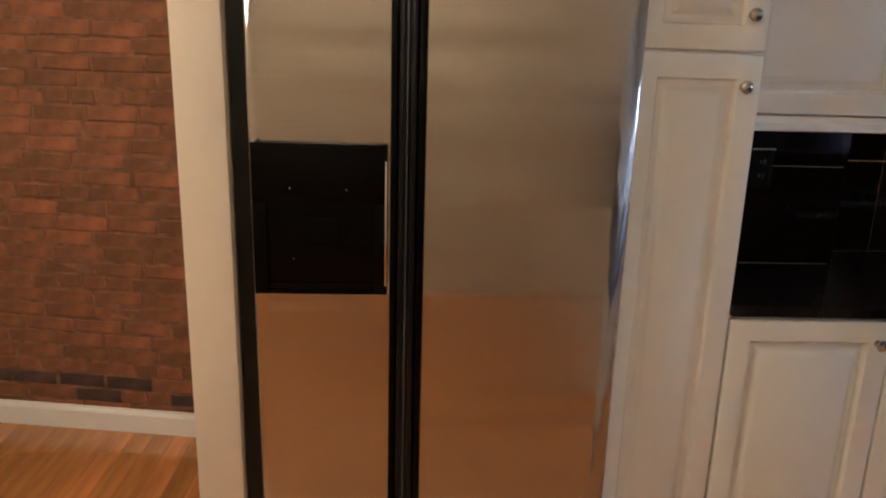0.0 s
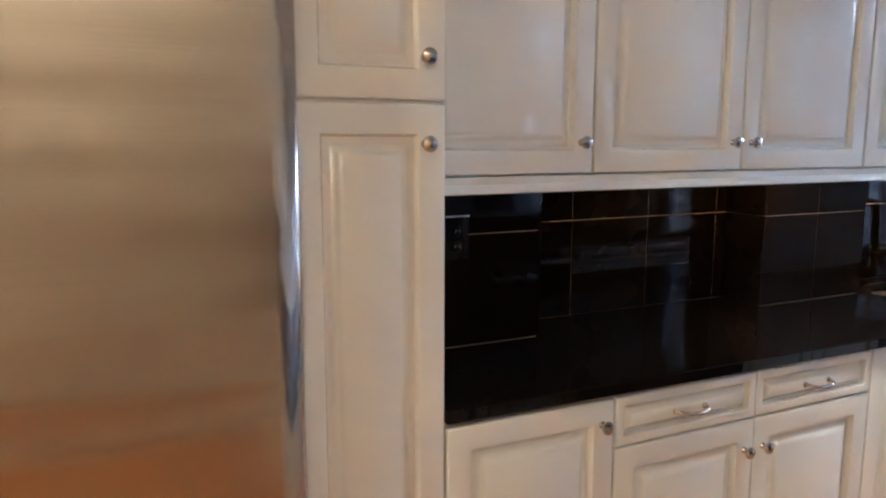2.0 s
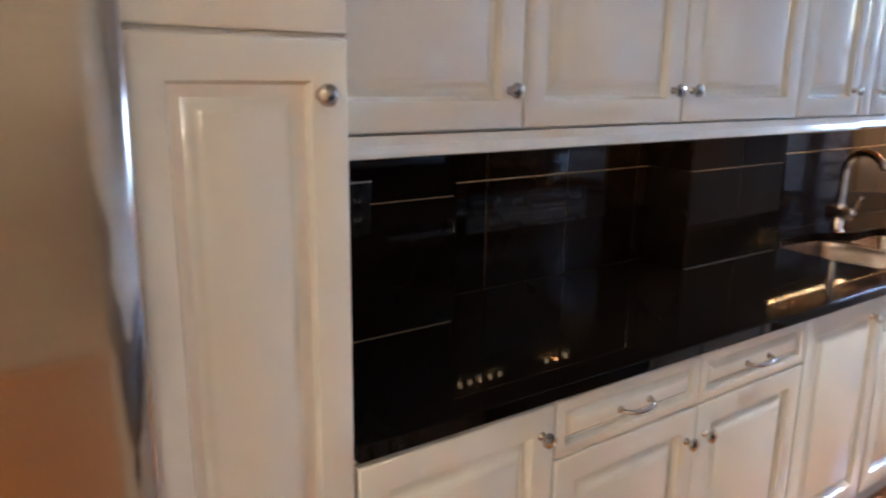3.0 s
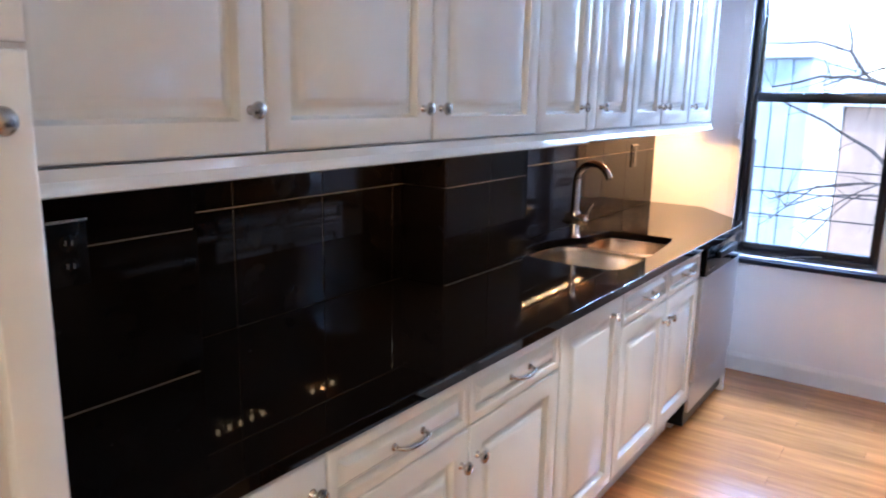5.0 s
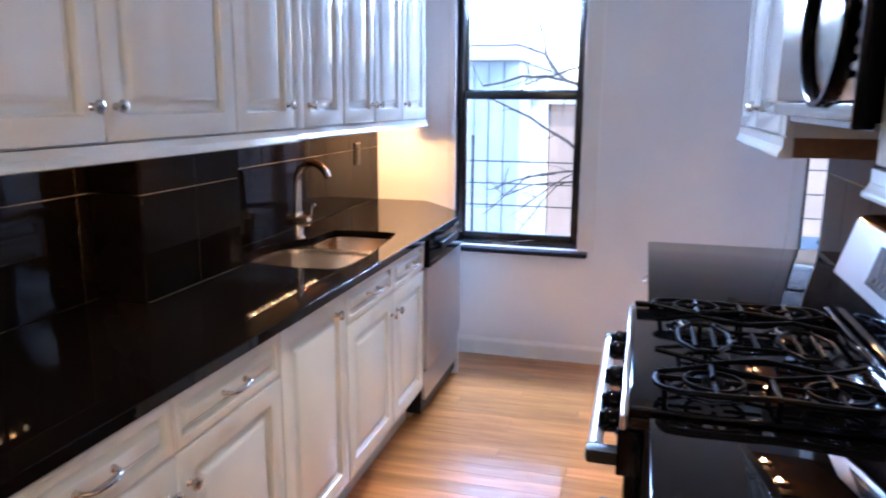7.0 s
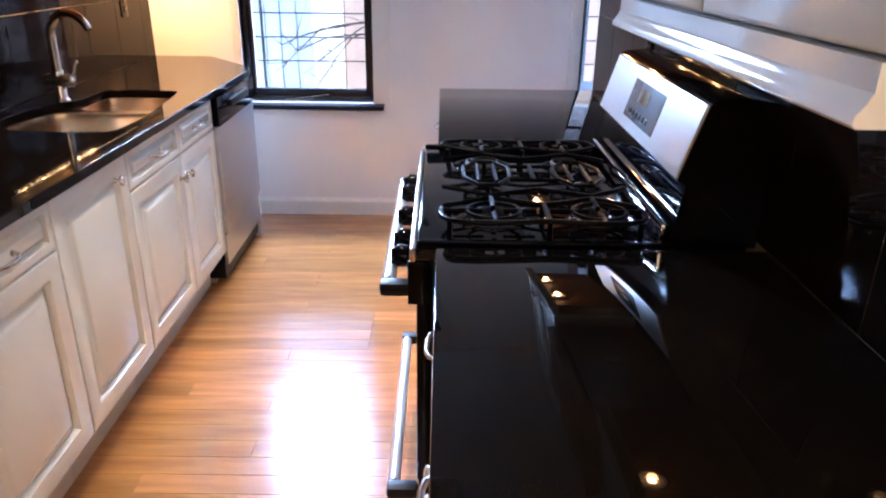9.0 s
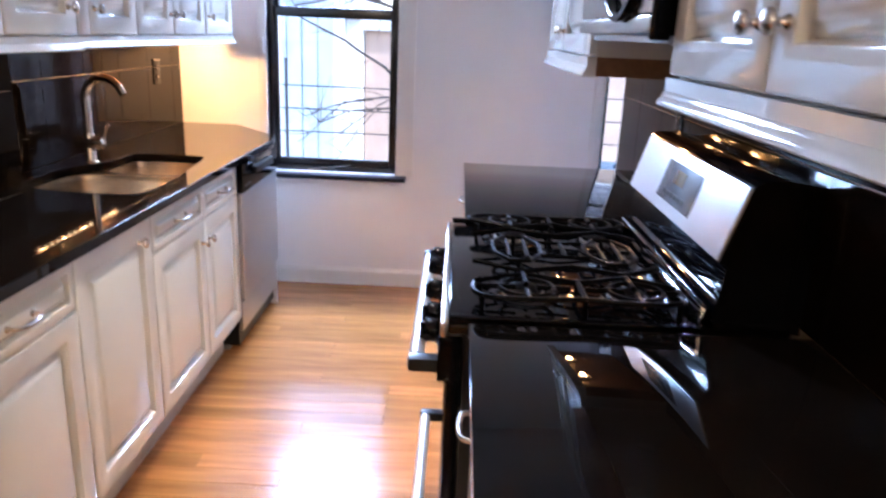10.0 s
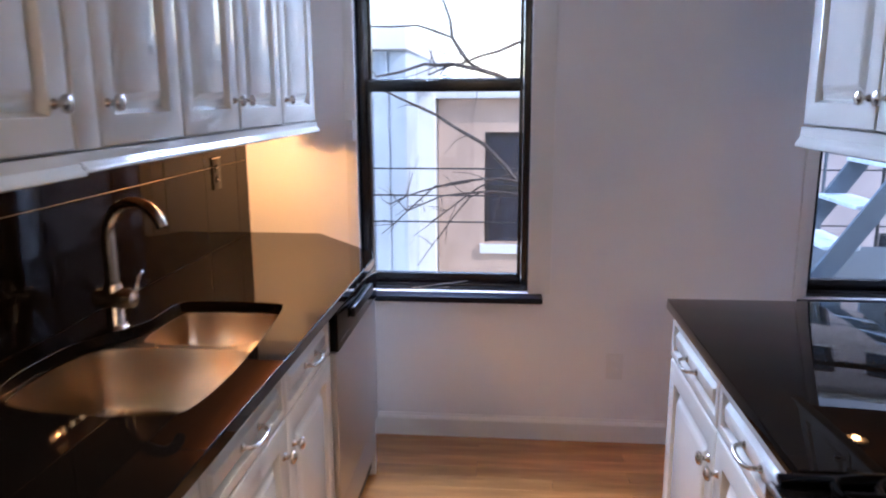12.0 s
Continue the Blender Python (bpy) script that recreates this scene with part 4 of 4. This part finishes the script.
# bare winter tree
rnd = random.Random(7)
tree = thing("tree", (6.62, 0.62, -3.2), "bare winter tree with thin dark branches", "tree")
bm = bmesh.new()
tube(bm, [(6.62, 0.62, -3.2), (6.6, 0.64, -1.2), (6.56, 0.62, 0.6), (6.52, 0.66, 1.8), (6.5, 0.60, 3.4)], 0.10, 10, 0.05)
part("trunk", bm, M_BARK, tree)
BOUGHS = [
    (0.013, [(0.66, 2.02), (1.25, 1.82), (1.49, 1.74), (1.72, 1.67), (1.84, 1.62)]),
    (0.020, [(0.66, 1.42), (1.25, 1.55), (1.49, 1.65), (1.68, 1.69), (1.87, 1.69), (2.20, 1.61)]),
    (0.013, [(1.49, 1.65), (1.57, 1.70), (1.68, 1.86), (1.91, 1.94), (2.29, 1.94)]),
    (0.015, [(1.57, 1.70), (1.68, 1.86), (1.69, 1.96), (1.74, 2.10), (1.76, 2.5)]),
    (0.019, [(0.64, 0.62), (1.20, 0.87), (1.33, 1.02), (1.47, 1.16), (1.68, 1.28), (1.91, 1.41), (2.15, 1.52)]),
    (0.012, [(0.63, 0.80), (1.20, 0.90), (1.45, 0.92), (1.68, 0.89), (1.90, 0.83), (2.12, 0.74)]),
    (0.011, [(0.63, 0.72), (1.20, 0.81), (1.49, 0.83), (1.76, 0.80), (2.00, 0.69)]),
    (0.008, [(1.56, 0.90), (1.80, 0.87), (2.00, 0.69), (2.19, 0.52)]),
    (0.010, [(0.64, 1.05), (1.20, 0.97), (1.41, 0.91), (1.60, 0.79), (1.84, 0.61)]),
    (0.007, [(1.41, 0.84), (1.56, 0.79), (1.72, 0.59), (1.93, 0.30)]),
]
for r, line in BOUGHS:
    pts = [Vector((6.5 + rnd.uniform(-0.02, 0.02), y, z)) for y, z in line]
    fine = []
    for p, q in zip(pts, pts[1:]):
        fine += [p, p.lerp(q, 0.5) + Vector((rnd.uniform(-0.02, 0.02), 0, rnd.uniform(-0.012, 0.012)))]
    fine.append(pts[-1])
    bm = bmesh.new()
    tube(bm, fine, r, 6, r * 0.4)
    for k in range(5):
        p = fine[rnd.randrange(len(fine) // 3, len(fine))]
        d = Vector((rnd.uniform(-0.3, 0.3), rnd.uniform(-0.2, 1.0), rnd.uniform(-0.9, 0.9))).normalized()
        ln = rnd.uniform(0.12, 0.34)
        tube(bm, [p, p + d * ln * 0.5 + Vector((0, 0, rnd.uniform(-0.03, 0.03))), p + d * ln], 0.004, 5, 0.0015)
    part("branch", bm, M_BARK, tree)

# fire escape stair outside the second window
fe = thing("fire_escape", (5.9, -0.4, -3.2), "blue-grey iron fire escape stair with open treads", "fire escape")
for dx in (0.0, 0.55):
    bm = bmesh.new()
    s0, s1 = Vector((5.6 + dx, -0.42, 0.46)), Vector((5.6 + dx, -1.95, 2.75))
    n = Vector((0, 0.83, 0.555)) * 0.055
    t = Vector((0.012, 0, 0))
    rings(bm, [[p - n - t, p + n - t, p + n + t, p - n + t] for p in (s0, s1)])
    part("stringer", bm, M_ESC, fe)
for i in range(10):
    z = 0.647 + i * 0.225
    y = -0.42 - (z - 0.46) * 1.53 / 2.29
    part("tread", boxes((5.615, 6.135, y - 0.10, y + 0.10, z - 0.012, z + 0.012), bevel=0.003), M_TREAD, fe, "pale frosted iron tread")
part("platform", boxes((5.0, 6.6, -1.9, 0.15, 0.43, 0.46)), M_ESC, fe)
for y in (0.10, -0.35, -0.8, -1.3, -1.8):
    bm = bmesh.new()
    tube(bm, [(6.55, y, 0.46), (6.55, y, 1.35)], 0.012, 6)
    part("baluster", bm, M_ESC, fe)
bm = bmesh.new()
tube(bm, [(6.55, 0.12, 1.35), (6.55, -1.85, 1.35)], 0.014, 6)
part("handrail", bm, M_ESC, fe)
for x in (5.05, 6.55):
    for y in (0.10, -1.85):
        bm = bmesh.new()
        tube(bm, [(x, y, -3.2), (x, y, 0.43)], 0.03, 8)
        part("post", bm, M_ESC, fe)

# ---- pieces of walls and floor ----
TILES = {}


def tile(w, h, parent, at, rz=0):
    key = (round(w, 4), round(h, 4))
    if key not in TILES:
        bm = bmesh.new()
        rings(bm, [[(d, y, d), (w - d, y, d), (w - d, y, h - d), (d, y, h - d)] for d, y in ((0, 0.012), (0, 0.0015), (0.0015, 0))])
        TILES[key] = mesh_of("tile", bm, M_TILE, smooth=False)
    return piece("tile", TILES[key], parent, at, rz)


J, JV = 0.0028, 0.0014


def tile_run(x0, x1, y, start, parent, face=-1):
    """Two courses of 12 inch tiles between the worktop and the wall cupboards."""
    cuts = [x0] + [start + 0.311 * i for i in range(-2, 14) if x0 + 0.02 < start + 0.311 * i < x1 - 0.02] + [x1]
    for a, b in zip(cuts, cuts[1:]):
        for z0, z1 in ((0.9095, 1.2215), (1.2215, 1.532)):
            if face < 0:
                tile(b - a - JV, z1 - z0 - J, parent, (a + JV / 2, y, z0 + J / 2))
            else:
                tile(b - a - JV, z1 - z0 - J, parent, (b - JV / 2, y, z0 + J / 2), 180)


tile_run(0.737, 1.2345, 2.220, 0.93, wall_n)
tile_run(1.2355, 2.1495, 2.391, 1.472, wall_n)
tile_run(2.1485, 2.6575, 2.220, 2.407, wall_n)
tile_run(2.6585, 4.498, 2.391, 2.82, wall_n)
tile_run(0.931, 3.559, 0.172, 1.09, wall_s, 1)
# returns of the bump-outs
for x, rz in ((1.2425, 90), (2.1405, -90), (2.6655, 90)):
    for z0, z1 in ((0.9095, 1.2215), (1.2215, 1.532)):
        tile(0.166, z1 - z0 - J, wall_n, (x, 2.222 if rz > 0 else 2.388, z0 + J / 2), rz)

# bricks, one by one where the room shows them
brnd = random.Random(3)
BRICKS = []
for k in range(9):
    bm = bmesh.new()
    w, h = (0.194 if k < 6 else 0.093), 0.053
    box(bm, 0, w, 0, 0.03, 0, h)
    bmesh.ops.bevel(bm, geom=bm.edges[:], offset=0.005, segments=1, affect='EDGES')
    for v in bm.verts:
        v.co += Vector((brnd.uniform(-0.004, 0.004), brnd.uniform(-0.0015, 0.0015), brnd.uniform(-0.0035, 0.0035)))
    BRICKS.append(mesh_of("brick", bm, M_BRICK, smooth=False))
SOOTY = BRICKS[0].copy()
SOOTY.materials[0] = M_BRICKD
far_v, far_f = [], []
for row in range(44):
    z = 0.004 + row * 0.0598
    x = -0.66 - brnd.uniform(0.0, 0.1)
    while x > WEST:
        head = row % 6 == 4 or brnd.random() < 0.08
        w = 0.093 if head else 0.194
        x -= w + 0.007
        near = -2.1 < x and z < 1.75
        yy = BR + brnd.uniform(0.0, 0.004)
        if near:
            shape = BRICKS[brnd.randrange(6, 9) if head else brnd.randrange(6)]
            if row in (2, 3) and brnd.random() < 0.5 and not head:
                shape = SOOTY
            ob = piece("brick", shape, wall_b, (x + brnd.uniform(-0.003, 0.003), yy, z + brnd.uniform(-0.003, 0.003)))
        else:
            i = len(far_v)
            far_v += [(x + a, yy + b, z + c) for a in (0, w) for b in (0, 0.03) for c in (0, 0.053)]
            far_f += [(i, i + 1, i + 5, i + 4), (i + 1, i + 3, i + 7, i + 5), (i, i + 4, i + 6, i + 2), (i, i + 2, i + 3, i + 1), (i + 4, i + 5, i + 7, i + 6)]
me = bpy.data.meshes.new("brickwork")
me.from_pydata(far_v, [], far_f)
me.materials.append(M_BRICK)
ob = new("brickwork", me)
ob.parent = wall_b
tagged(ob, kind="stuff")

# floor strips run across the kitchen
prnd = random.Random(11)
PW = 0.0825
PLANKS = {}


def plank(length):
    if length not in PLANKS:
        bm = bmesh.new()
        box(bm, 0, PW - 0.0010, 0, length - 0.0010, -0.016, 0)
        bmesh.ops.bevel(bm, geom=[e for e in bm.edges if all(v.co.z > -0.001 for v in e.verts)], offset=0.0003, segments=1, affect='EDGES')
        PLANKS[length] = mesh_of("plank", bm, M_PLANK, smooth=False)
    return PLANKS[length]


rest = bmesh.new()
count = 0
x = WEST
while x < WX - 0.001:
    y = SOUTH - prnd.choice((0.0, 0.3, 0.6, 0.9))
    while y < 3.15:
        ln = prnd.choice((0.6, 0.9, 1.2, 1.5))
        a, b = max(y, SOUTH), min(y + ln, 3.15)
        if x > 3.3 and a < -1.75:
            a = -1.6
        if b - a > 0.02:
            near = (x > 0.75 and b > 0.75 and a < 1.9) or (-2.1 < x < -0.6 and b > 1.5)
            whole = abs((b - a) - ln) < 1e-6
            if near and count < 300:
                ob = piece("plank", plank(round(b - a, 3)), floor, (x, a, prnd.uniform(-0.0003, 0.0)))
                count += 1
            else:
                box(rest, x, x + PW - 0.0008, a, b - 0.001, -0.016, 0)
        y += ln
    x += PW
ob = part("planking", rest, M_PLANK, floor, smooth=False)
tagged(ob, kind="stuff")
